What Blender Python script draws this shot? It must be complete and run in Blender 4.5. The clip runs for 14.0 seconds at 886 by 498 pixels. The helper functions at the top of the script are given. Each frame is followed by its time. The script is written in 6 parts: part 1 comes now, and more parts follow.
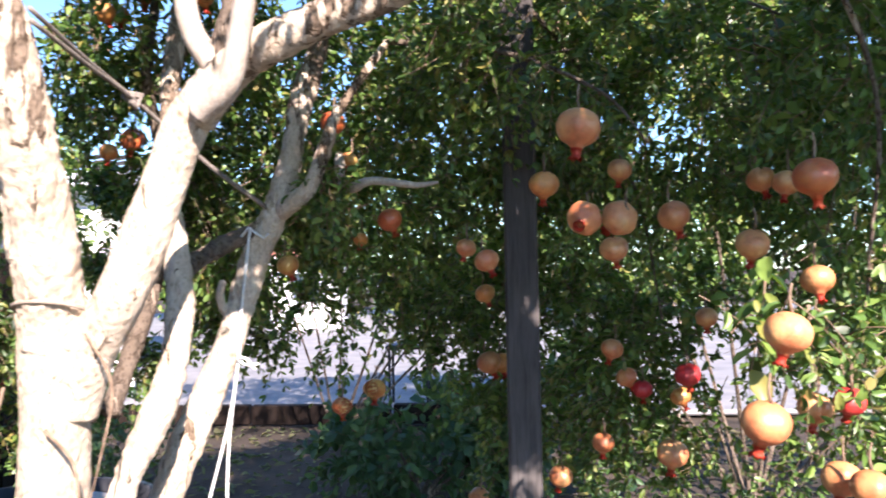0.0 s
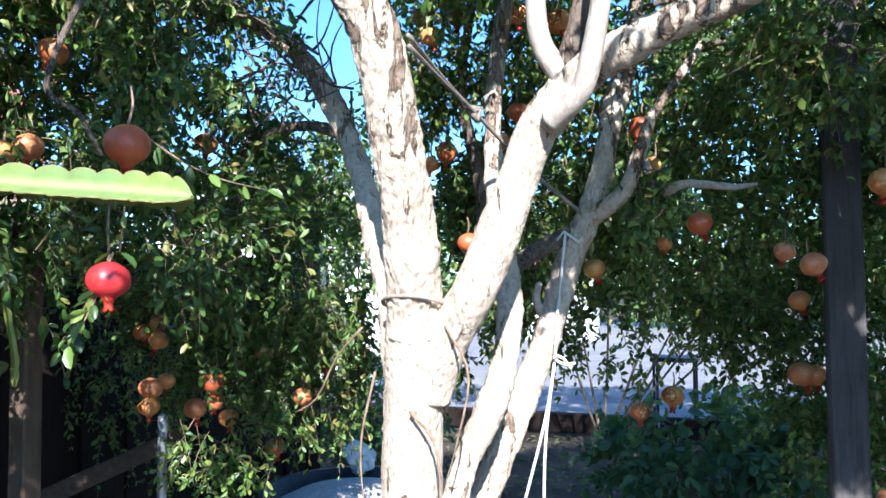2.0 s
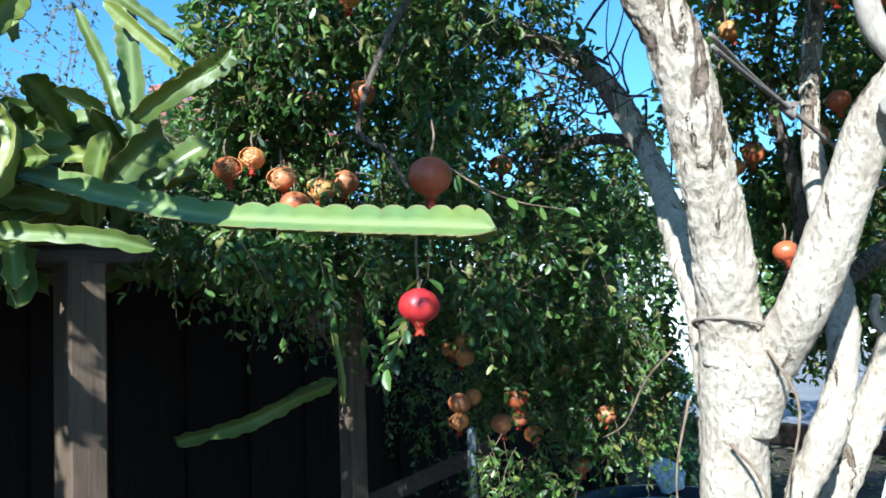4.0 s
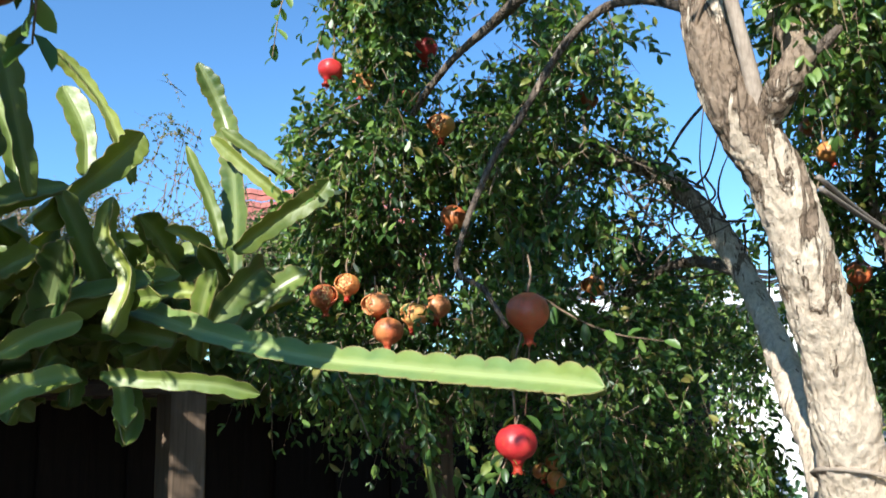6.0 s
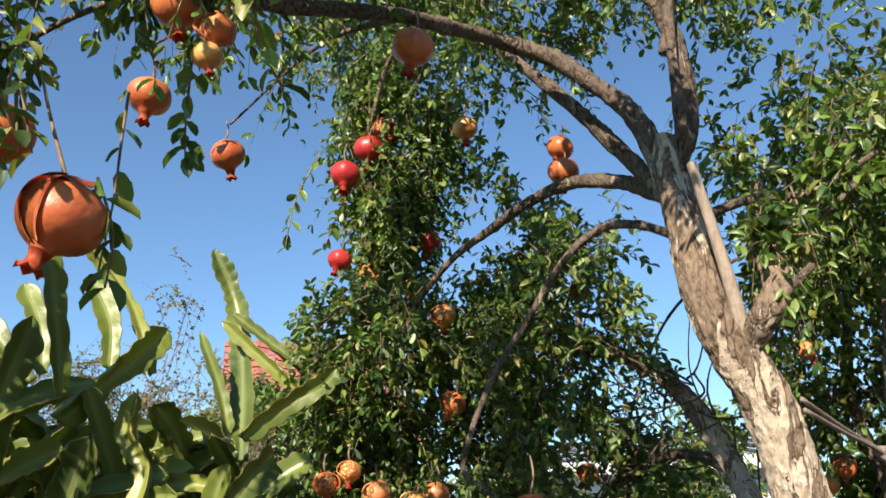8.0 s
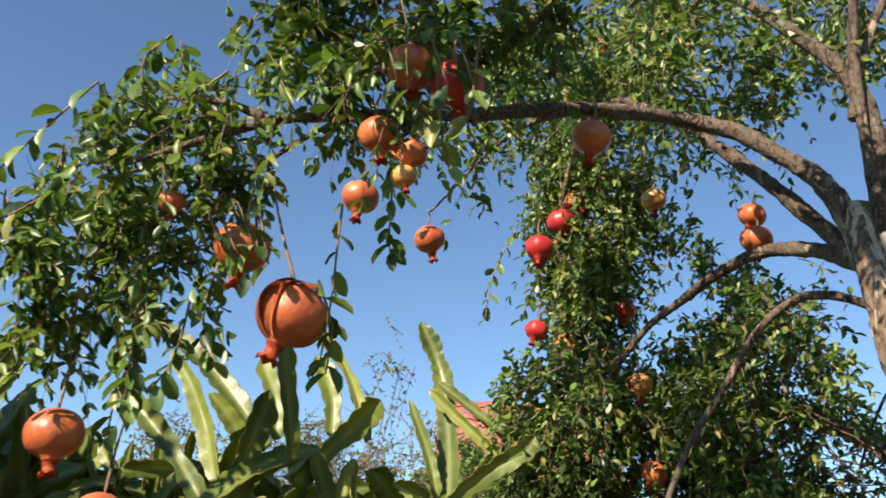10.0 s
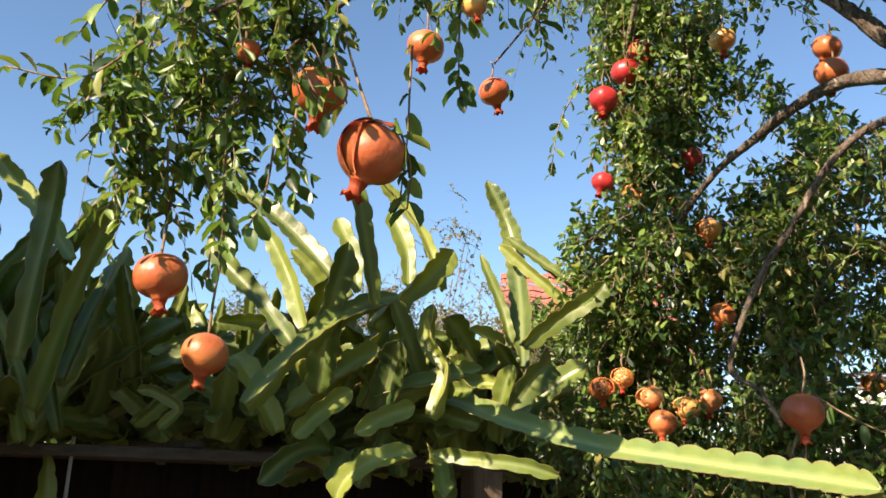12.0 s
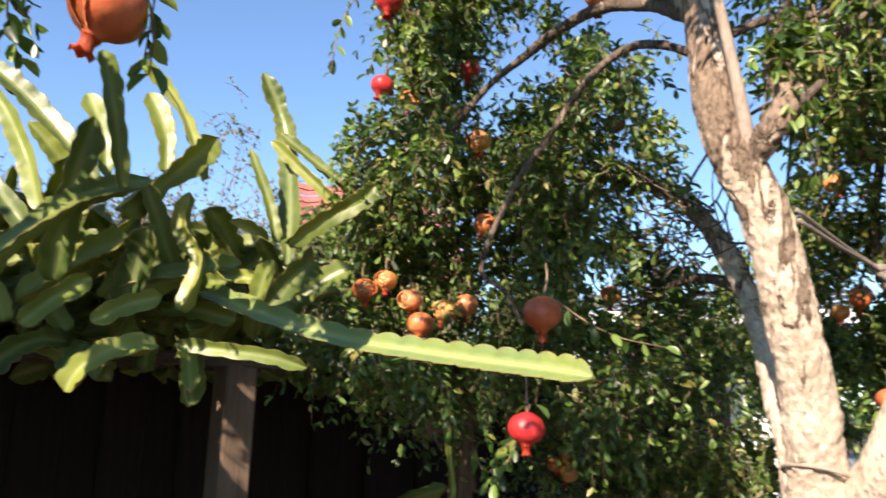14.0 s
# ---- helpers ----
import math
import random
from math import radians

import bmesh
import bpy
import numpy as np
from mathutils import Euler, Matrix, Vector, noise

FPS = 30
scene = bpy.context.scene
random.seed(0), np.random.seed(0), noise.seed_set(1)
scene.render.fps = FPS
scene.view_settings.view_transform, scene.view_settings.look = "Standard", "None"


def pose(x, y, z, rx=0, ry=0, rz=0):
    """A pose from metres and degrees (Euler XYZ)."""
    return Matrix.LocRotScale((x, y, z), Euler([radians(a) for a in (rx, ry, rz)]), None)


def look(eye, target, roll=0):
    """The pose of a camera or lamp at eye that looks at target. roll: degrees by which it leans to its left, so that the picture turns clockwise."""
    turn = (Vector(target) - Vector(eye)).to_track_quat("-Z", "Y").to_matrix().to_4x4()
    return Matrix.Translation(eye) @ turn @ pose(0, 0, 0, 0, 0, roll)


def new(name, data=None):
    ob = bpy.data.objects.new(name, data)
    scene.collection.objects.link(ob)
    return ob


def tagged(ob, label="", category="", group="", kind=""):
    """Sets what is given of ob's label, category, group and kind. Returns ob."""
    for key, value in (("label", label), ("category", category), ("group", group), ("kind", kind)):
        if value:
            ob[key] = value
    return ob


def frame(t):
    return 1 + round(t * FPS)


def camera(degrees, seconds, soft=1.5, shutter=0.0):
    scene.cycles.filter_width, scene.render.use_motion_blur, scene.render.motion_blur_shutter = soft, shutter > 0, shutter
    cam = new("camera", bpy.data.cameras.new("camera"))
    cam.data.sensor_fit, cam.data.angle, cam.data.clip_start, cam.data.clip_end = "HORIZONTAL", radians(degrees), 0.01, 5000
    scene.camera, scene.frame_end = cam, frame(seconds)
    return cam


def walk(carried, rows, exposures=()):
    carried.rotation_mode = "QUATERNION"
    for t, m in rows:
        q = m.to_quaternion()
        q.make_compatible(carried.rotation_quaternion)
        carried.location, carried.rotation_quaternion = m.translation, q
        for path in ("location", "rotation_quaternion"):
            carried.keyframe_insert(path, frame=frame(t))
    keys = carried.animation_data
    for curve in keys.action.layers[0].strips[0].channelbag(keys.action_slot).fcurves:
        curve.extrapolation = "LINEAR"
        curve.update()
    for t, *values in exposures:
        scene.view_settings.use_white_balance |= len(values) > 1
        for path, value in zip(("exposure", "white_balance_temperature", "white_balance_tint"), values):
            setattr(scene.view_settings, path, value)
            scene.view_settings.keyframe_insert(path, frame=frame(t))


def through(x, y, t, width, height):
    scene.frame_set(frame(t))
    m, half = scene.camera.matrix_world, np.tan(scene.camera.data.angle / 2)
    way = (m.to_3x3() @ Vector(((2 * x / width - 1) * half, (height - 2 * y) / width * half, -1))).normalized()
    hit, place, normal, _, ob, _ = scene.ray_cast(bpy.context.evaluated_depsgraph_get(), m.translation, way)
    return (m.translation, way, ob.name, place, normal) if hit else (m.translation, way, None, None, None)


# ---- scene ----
cam = camera(57.5, 14.0, soft=1.6, shutter=0.25)
PATH = [
    (0, (0.085, 0.196, 1.564), (-0.043, 2.191, 1.617), -1.1),
    (0.5, (-0.021, 0.119, 1.546), (-0.366, 2.087, 1.613), -0.3),
    (1, (-0.1, 0.068, 1.535), (-0.638, 1.993, 1.598), -0.2),
    (1.5, (-0.11, 0.069, 1.535), (-0.806, 1.943, 1.596), -0.7),
    (2, (-0.087, 0.102, 1.542), (-0.801, 1.968, 1.632), -0.5),
    (2.5, (-0.086, 0.124, 1.55), (-0.889, 1.953, 1.642), -0.5),
    (3, (-0.1, 0.14, 1.574), (-1.058, 1.891, 1.705), -1.2),
    (3.5, (-0.132, 0.137, 1.576), (-1.325, 1.739, 1.69), -1.6),
    (3.6, (-0.128, 0.14, 1.575), (-1.364, 1.709, 1.676), -1.6),
    (5.8, (-0.161, 0.135, 1.643), (-1.601, 1.489, 1.949), -1.1),
    (6, (-0.154, 0.108, 1.671), (-1.588, 1.457, 2.025), -1.6),
    (6.5, (-0.156, 0.067, 1.681), (-1.548, 1.411, 2.185), -1.0),
    (7, (-0.151, 0.041, 1.708), (-1.495, 1.401, 2.294), -1.5),
    (7.2, (-0.143, 0.02, 1.72), (-1.463, 1.39, 2.336), -1.7),
    (9.3, (0.025, -0.055, 1.789), (-1.431, 1.044, 2.609), 1.6),
    (9.5, (0.036, -0.05, 1.784), (-1.463, 0.991, 2.6), 2.2),
    (10, (0.047, -0.088, 1.763), (-1.549, 0.793, 2.587), 3.3),
    (10.5, (0.064, -0.144, 1.759), (-1.59, 0.663, 2.542), 3.2),
    (11, (0.05, -0.148, 1.731), (-1.658, 0.625, 2.427), 3.2),
    (11.5, (0.038, -0.113, 1.672), (-1.697, 0.664, 2.292), 3.0),
    (12, (0.045, -0.118, 1.671), (-1.7, 0.695, 2.213), 2.0),
    (12.5, (0.032, -0.071, 1.643), (-1.702, 0.796, 2.133), 2.6),
    (13, (0.021, -0.065, 1.637), (-1.685, 0.874, 2.092), 2.1),
    (13.5, (0.027, -0.022, 1.631), (-1.64, 0.997, 2.058), 1.8),
    (14, (0.044, -0.034, 1.632), (-1.457, 1.238, 1.99), 2.2),
]
EXPOSURES = [(0.0, 1.82, 6600, 27), (0.6, 1.68, 6500, 27), (1.5, 1.62, 5850, 20), (3.0, 1.38, 5200, 7), (3.6, 1.2, 5100, 3), (5.8, 1.04, 5900, 8), (7.2, 0.93, 6800, 12), (9.5, 0.79, 7600, 19), (10.5, 0.92, 7500, 17), (12.0, 1.2, 8100, 19), (13.4, 1.27, 8300, 22), (14.0, 1.24, 7350, 24)]
walk(cam, [(t, look(eye, target, roll)) for t, eye, target, roll in PATH], EXPOSURES)

# ---- sky and sun ----
SUN = Vector((0.39, -0.93, 0.61)).normalized()
sky_world = bpy.data.worlds.new("sky")
scene.world = sky_world
sky_world.use_nodes = True
wn = sky_world.node_tree
wn.nodes.clear()
sky_tex = wn.nodes.new("ShaderNodeTexSky")
sky_tex.sky_type, sky_tex.sun_disc = "NISHITA", False
sky_tex.sun_elevation = math.asin(SUN.z)
sky_tex.sun_rotation = math.atan2(SUN.x, SUN.y)
sky_tex.air_density, sky_tex.dust_density, sky_tex.ozone_density = 1.0, 0.1, 4.0
sky_bg = wn.nodes.new("ShaderNodeBackground")
sky_bg.inputs["Strength"].default_value = 0.102
sky_out = wn.nodes.new("ShaderNodeOutputWorld")
sky_hue = wn.nodes.new("ShaderNodeMix")
sky_hue.data_type, sky_hue.blend_type = "RGBA", "MULTIPLY"
sky_hue.inputs[0].default_value, sky_hue.inputs[7].default_value = 1.0, (0.77, 1.0, 1.09, 1)
wn.links.new(sky_tex.outputs[0], sky_hue.inputs[6])
wn.links.new(sky_hue.outputs[2], sky_bg.inputs[0])
wn.links.new(sky_bg.outputs[0], sky_out.inputs[0])
sun_lamp = bpy.data.lights.new("sun", "SUN")
sun_lamp.energy, sun_lamp.angle, sun_lamp.color = 5.0, radians(0.53), (1.0, 0.93, 0.82)
sun_ob = new("sun", sun_lamp)
sun_ob.matrix_world = look(SUN * 30, (0, 0, 0))


# ---- materials ----
def mat(name, rough=0.6, spec=0.4):
    m = bpy.data.materials.new(name)
    m.use_nodes = True
    nt = m.node_tree
    p = nt.nodes["Principled BSDF"]
    p.inputs["Roughness"].default_value = rough
    p.inputs["Specular IOR Level"].default_value = spec
    return m, nt, p


def coords(nt, scale=1.0, stretch=(1, 1, 1), kind="Object"):
    tc = nt.nodes.new("ShaderNodeTexCoord")
    mp = nt.nodes.new("ShaderNodeMapping")
    mp.inputs["Scale"].default_value = [scale * s for s in stretch]
    nt.links.new(tc.outputs[kind], mp.inputs["Vector"])
    return mp.outputs["Vector"]


def noise_tex(nt, vec, scale, detail=4.0, rough=0.55, distort=0.0):
    n = nt.nodes.new("ShaderNodeTexNoise")
    n.inputs["Scale"].default_value, n.inputs["Detail"].default_value = scale, detail
    n.inputs["Roughness"].default_value, n.inputs["Distortion"].default_value = rough, distort
    nt.links.new(vec, n.inputs["Vector"])
    return n.outputs["Fac"]


def ramp(nt, fac, stops):
    r = nt.nodes.new("ShaderNodeValToRGB")
    els = r.color_ramp.elements
    while len(els) < len(stops):
        els.new(0.5)
    for e, (pos, col) in zip(els, stops):
        e.position, e.color = pos, (*col, 1)
    nt.links.new(fac, r.inputs["Fac"])
    return r.outputs["Color"]


def mixc(nt, fac, a, b, blend="MIX"):
    n = nt.nodes.new("ShaderNodeMix")
    n.data_type, n.blend_type = "RGBA", blend
    for sock, v in ((n.inputs[0], fac), (n.inputs[6], a), (n.inputs[7], b)):
        if isinstance(v, (int, float)):
            sock.default_value = v
        elif isinstance(v, tuple):
            sock.default_value = (*v, 1)
        else:
            nt.links.new(v, sock)
    return n.outputs[2]


def math_node(nt, op, a, b=0.0):
    n = nt.nodes.new("ShaderNodeMath")
    n.operation = op
    for sock, v in ((n.inputs[0], a), (n.inputs[1], b)):
        if isinstance(v, (int, float)):
            sock.default_value = v
        else:
            nt.links.new(v, sock)
    return n.outputs[0]


def bump(nt, p, height, strength=0.4, distance=0.01):
    b = nt.nodes.new("ShaderNodeBump")
    b.inputs["Strength"].default_value, b.inputs["Distance"].default_value = strength, distance
    nt.links.new(height, b.inputs["Height"])
    nt.links.new(b.outputs[0], p.inputs["Normal"])


def attr(nt, name):
    a = nt.nodes.new("ShaderNodeAttribute")
    a.attribute_name = name
    return a.outputs["Fac"]


def island_random(nt):
    return nt.nodes.new("ShaderNodeNewGeometry").outputs["Random Per Island"]


def object_random(nt):
    return nt.nodes.new("ShaderNodeObjectInfo").outputs["Random"]


def leaf_material(name, stops, per_object=False, rough=0.40, through=0.30):
    m, nt, p = mat(name, rough, 0.58)
    rnd = object_random(nt) if per_object else island_random(nt)
    base = ramp(nt, rnd, stops)
    vec = coords(nt, 1.0)
    mottled = mixc(nt, noise_tex(nt, vec, 60, 2), base, (0.75, 0.8, 0.7), "MULTIPLY")
    nt.links.new(mottled, p.inputs["Base Color"])
    tr = nt.nodes.new("ShaderNodeBsdfTranslucent")
    nt.links.new(mixc(nt, 0.5, base, (0.25, 0.46, 0.03)), tr.inputs["Color"])
    mx = nt.nodes.new("ShaderNodeMixShader")
    mx.inputs[0].default_value = through
    out = nt.nodes["Material Output"]
    nt.links.new(p.outputs[0], mx.inputs[1])
    nt.links.new(tr.outputs[0], mx.inputs[2])
    nt.links.new(mx.outputs[0], out.inputs["Surface"])
    return m


GREENS = [(0.0, (0.012, 0.034, 0.010)), (0.25, (0.042, 0.096, 0.022)), (0.52, (0.106, 0.200, 0.045)),
          (0.84, (0.220, 0.325, 0.072)), (0.94, (0.270, 0.272, 0.068)), (1.0, (0.32, 0.25, 0.08))]
M_LEAF = leaf_material("pomegranate_leaf", GREENS)
M_LEAF_ONE = leaf_material("pomegranate_leaf_single", GREENS, per_object=True)
M_SHRUB = leaf_material("shrub_leaf", [(0.0, (0.025, 0.07, 0.04)), (0.6, (0.045, 0.12, 0.06)), (1.0, (0.09, 0.17, 0.06))], rough=0.5)
M_DRYLEAF = leaf_material("dry_leaf", [(0.0, (0.16, 0.12, 0.06)), (0.5, (0.12, 0.13, 0.06)), (1.0, (0.20, 0.19, 0.10))], rough=0.7)


def bark_material(name, dark, mid, pale, patch=0.6, scale=1.0, pit=0.5, bare=0.0):
    """Flaking bark: grey-brown plates with dark cracks and pits over paler inner bark; bare: how much of the low stem has shed."""
    m, nt, p = mat(name, 0.9, 0.15)
    v = coords(nt, scale, (1, 1, 0.6))
    n1 = noise_tex(nt, v, 95, 7, 0.72, 0.2)
    col = ramp(nt, n1, [(0.30, dark), (0.48, mid), (0.60, mid), (0.82, pale)])
    plates = nt.nodes.new("ShaderNodeTexVoronoi")
    plates.feature = "DISTANCE_TO_EDGE"
    plates.inputs["Scale"].default_value, plates.inputs["Randomness"].default_value = 42, 1.0
    wob = mixc(nt, 0.06, coords(nt, scale, (1, 1, 0.38)), nt.nodes.new("ShaderNodeTexNoise").outputs["Color"], "ADD")
    nt.links.new(wob, plates.inputs["Vector"])
    crack = ramp(nt, plates.outputs["Distance"], [(0.0, (0, 0, 0)), (0.13, (1, 1, 1))])
    broken = ramp(nt, noise_tex(nt, v, 16, 3), [(0.42, (0, 0, 0)), (0.60, (1, 1, 1))])
    cut = mixc(nt, broken, (1, 1, 1), crack)
    scar = noise_tex(nt, coords(nt, scale, (1, 1, 0.22)), 25, 5, 0.66, 0.8)
    if bare:
        sep = nt.nodes.new("ShaderNodeSeparateXYZ")
        nt.links.new(coords(nt, 1.0), sep.inputs[0])
        low = math_node(nt, "MULTIPLY", math_node(nt, "SUBTRACT", bare, sep.outputs["Z"]), 0.42)
        low = math_node(nt, "MINIMUM", math_node(nt, "MAXIMUM", low, -0.012), 0.16)
        scar = math_node(nt, "ADD", scar, low)
    shed = ramp(nt, scar, [(patch, (0, 0, 0)), (patch + 0.03, (1, 1, 1))])
    inner = mixc(nt, math_node(nt, "MULTIPLY", ramp(nt, n1, [(0.35, (1, 1, 1)), (0.55, (0, 0, 0))]), 0.5), pale, mid)
    col = mixc(nt, 0.75, col, mixc(nt, 1.0, col, ramp(nt, cut, [(0.0, (0.25, 0.22, 0.20)), (1.0, (1, 1, 1))]), "MULTIPLY"))
    col = mixc(nt, shed, col, inner)
    rim = ramp(nt, scar, [(patch - 0.035, (1, 1, 1)), (patch - 0.006, (0.38, 0.34, 0.31)), (patch + 0.012, (1, 1, 1))])
    col = mixc(nt, 0.8, col, rim, "MULTIPLY")
    pits = nt.nodes.new("ShaderNodeTexVoronoi")
    pits.inputs["Scale"].default_value, pits.inputs["Randomness"].default_value = 74, 1.0
    nt.links.new(v, pits.inputs["Vector"])
    dots = ramp(nt, pits.outputs["Distance"], [(0.12, (0.36, 0.30, 0.25)), (0.36, (1, 1, 1))])
    keep = ramp(nt, noise_tex(nt, v, 22, 3), [(0.44, (0, 0, 0)), (0.56, (1, 1, 1))])
    col = mixc(nt, math_node(nt, "MULTIPLY", keep, pit), col, mixc(nt, 1.0, col, dots, "MULTIPLY"))
    big = noise_tex(nt, coords(nt, 1.0), 9, 4)
    col = mixc(nt, 0.7, col, ramp(nt, big, [(0.32, (0.60, 0.57, 0.53)), (0.62, (1, 1, 1))]), "MULTIPLY")
    nt.links.new(col, p.inputs["Base Color"])
    h = math_node(nt, "ADD", math_node(nt, "ADD", n1, math_node(nt, "MULTIPLY", shed, -0.6)), math_node(nt, "MULTIPLY", pits.outputs["Distance"], 0.5))
    h = math_node(nt, "ADD", h, math_node(nt, "MULTIPLY", math_node(nt, "MULTIPLY", cut, math_node(nt, "SUBTRACT", 1.0, shed)), 0.5))
    bump(nt, p, h, 1.0, 0.010)
    return m


def plain_bark(name, a, b):
    """Thin smooth bark with fine long streaks."""
    m, nt, p = mat(name, 0.85, 0.2)
    g = noise_tex(nt, coords(nt, 1.0, (1, 1, 0.12)), 160, 5, 0.6, 0.4)
    col = ramp(nt, g, [(0.3, a), (0.7, b)])
    col = mixc(nt, 0.6, col, ramp(nt, noise_tex(nt, coords(nt, 1.0), 34, 4), [(0.3, (0.6, 0.58, 0.55)), (0.6, (1, 1, 1))]), "MULTIPLY")
    nt.links.new(col, p.inputs["Base Color"])
    bump(nt, p, g, 0.5, 0.003)
    return m


M_BARK = bark_material("trunk_bark", (0.080, 0.058, 0.043), (0.345, 0.262, 0.190), (0.80, 0.675, 0.525), 0.512, 1.0, 0.5, 2.13)
M_LIMB = bark_material("limb_bark", (0.060, 0.047, 0.038), (0.215, 0.170, 0.132), (0.46, 0.37, 0.285), 0.575, 1.0, 0.8)
M_SMOOTH = plain_bark("smooth_bark", (0.37, 0.31, 0.255), (0.56, 0.49, 0.41))
M_STICK = plain_bark("stick_bark", (0.29, 0.235, 0.185), (0.47, 0.39, 0.315))
m, nt, p = mat("twig_bark", 0.8, 0.2)
nt.links.new(ramp(nt, noise_tex(nt, coords(nt, 1.0), 40, 3), [(0.3, (0.13, 0.085, 0.055)), (0.7, (0.33, 0.24, 0.165))]), p.inputs["Base Color"])
M_TWIG = m


def aril_material():
    m, nt, p = mat("dried_arils", 0.6, 0.3)
    v = coords(nt, 1.0)
    cells = nt.nodes.new("ShaderNodeTexVoronoi")
    cells.inputs["Scale"].default_value = 130
    nt.links.new(v, cells.inputs["Vector"])
    col = ramp(nt, cells.outputs["Distance"], [(0.1, (0.55, 0.11, 0.035)), (0.45, (0.42, 0.14, 0.05)), (0.75, (0.74, 0.50, 0.20))])
    nt.links.new(col, p.inputs["Base Color"])
    bump(nt, p, cells.outputs["Distance"], 0.8, 0.004)
    return m


M_ARIL = aril_material()


def rind_material(name, cols, wear=1.0):
    """Leathery fruit skin: blush on one cheek, russet net and freckles, a dull wax shine."""
    m, nt, p = mat(name, 0.40, 0.55)
    v = coords(nt, 1.0)
    rnd = object_random(nt)
    base = ramp(nt, rnd, [(0.0, cols[0]), (0.5, cols[1]), (1.0, cols[2])])
    blush = ramp(nt, noise_tex(nt, v, 13, 4), [(0.38, (0, 0, 0)), (0.62, (1, 1, 1))])
    col = mixc(nt, math_node(nt, "MULTIPLY", blush, 0.85), base, cols[3])
    russet = ramp(nt, noise_tex(nt, v, 70, 7, 0.78, 0.4), [(0.48, (0, 0, 0)), (0.62, (1, 1, 1))])
    col = mixc(nt, math_node(nt, "MULTIPLY", russet, 0.38 * wear), col, (0.34, 0.15, 0.055))
    stain = ramp(nt, noise_tex(nt, v, 30, 6, 0.65, 0.5), [(0.56, (0, 0, 0)), (0.66, (1, 1, 1))])
    col = mixc(nt, math_node(nt, "MULTIPLY", stain, 0.45 * wear), col, (0.24, 0.085, 0.03))
    dots = nt.nodes.new("ShaderNodeTexVoronoi")
    dots.inputs["Scale"].default_value = 260
    nt.links.new(v, dots.inputs["Vector"])
    col = mixc(nt, math_node(nt, "MULTIPLY", ramp(nt, dots.outputs["Distance"], [(0.16, (1, 1, 1)), (0.30, (0, 0, 0))]), 0.22 * wear), col, (0.50, 0.30, 0.14))
    nt.links.new(col, p.inputs["Base Color"])
    nt.links.new(ramp(nt, noise_tex(nt, v, 50, 3), [(0.3, (0.30, 0.30, 0.30)), (0.7, (0.52, 0.52, 0.52))]), p.inputs["Roughness"])
    bump(nt, p, noise_tex(nt, v, 90, 5), 0.35, 0.004)
    return m


M_RIND = {
    "yellow": rind_material("yellow_rind", [(0.76, 0.50, 0.17), (0.72, 0.38, 0.10), (0.66, 0.28, 0.075), (0.60, 0.19, 0.06)]),
    "peach": rind_material("peach_rind", [(0.68, 0.375, 0.155), (0.65, 0.30, 0.115), (0.61, 0.235, 0.09), (0.57, 0.15, 0.065)], 0.8),
    "orange": rind_material("orange_rind", [(0.60, 0.230, 0.078), (0.57, 0.182, 0.058), (0.52, 0.138, 0.045), (0.54, 0.088, 0.036)]),
    "red": rind_material("red_rind", [(0.52, 0.022, 0.030), (0.54, 0.034, 0.038), (0.50, 0.050, 0.035), (0.40, 0.012, 0.020)], 0.4),
}
m, nt, p = mat("calyx", 0.5, 0.35)
nt.links.new(ramp(nt, noise_tex(nt, coords(nt, 1.0), 60, 3), [(0.3, (0.52, 0.035, 0.028)), (0.6, (0.60, 0.095, 0.045)), (0.8, (0.54, 0.22, 0.09))]), p.inputs["Base Color"])
M_CALYX = m
m, nt, p = mat("orange_calyx", 0.5, 0.35)
nt.links.new(ramp(nt, noise_tex(nt, coords(nt, 1.0), 60, 3), [(0.3, (0.58, 0.085, 0.038)), (0.6, (0.62, 0.16, 0.06)), (0.8, (0.54, 0.25, 0.10))]), p.inputs["Base Color"])
M_CALYX_ORANGE = m
m, nt, p = mat("peel_inside", 0.7, 0.2)
nt.links.new(ramp(nt, noise_tex(nt, coords(nt, 1.0), 50, 3), [(0.3, (0.45, 0.17, 0.06)), (0.7, (0.70, 0.38, 0.18))]), p.inputs["Base Color"])
M_PEEL = m

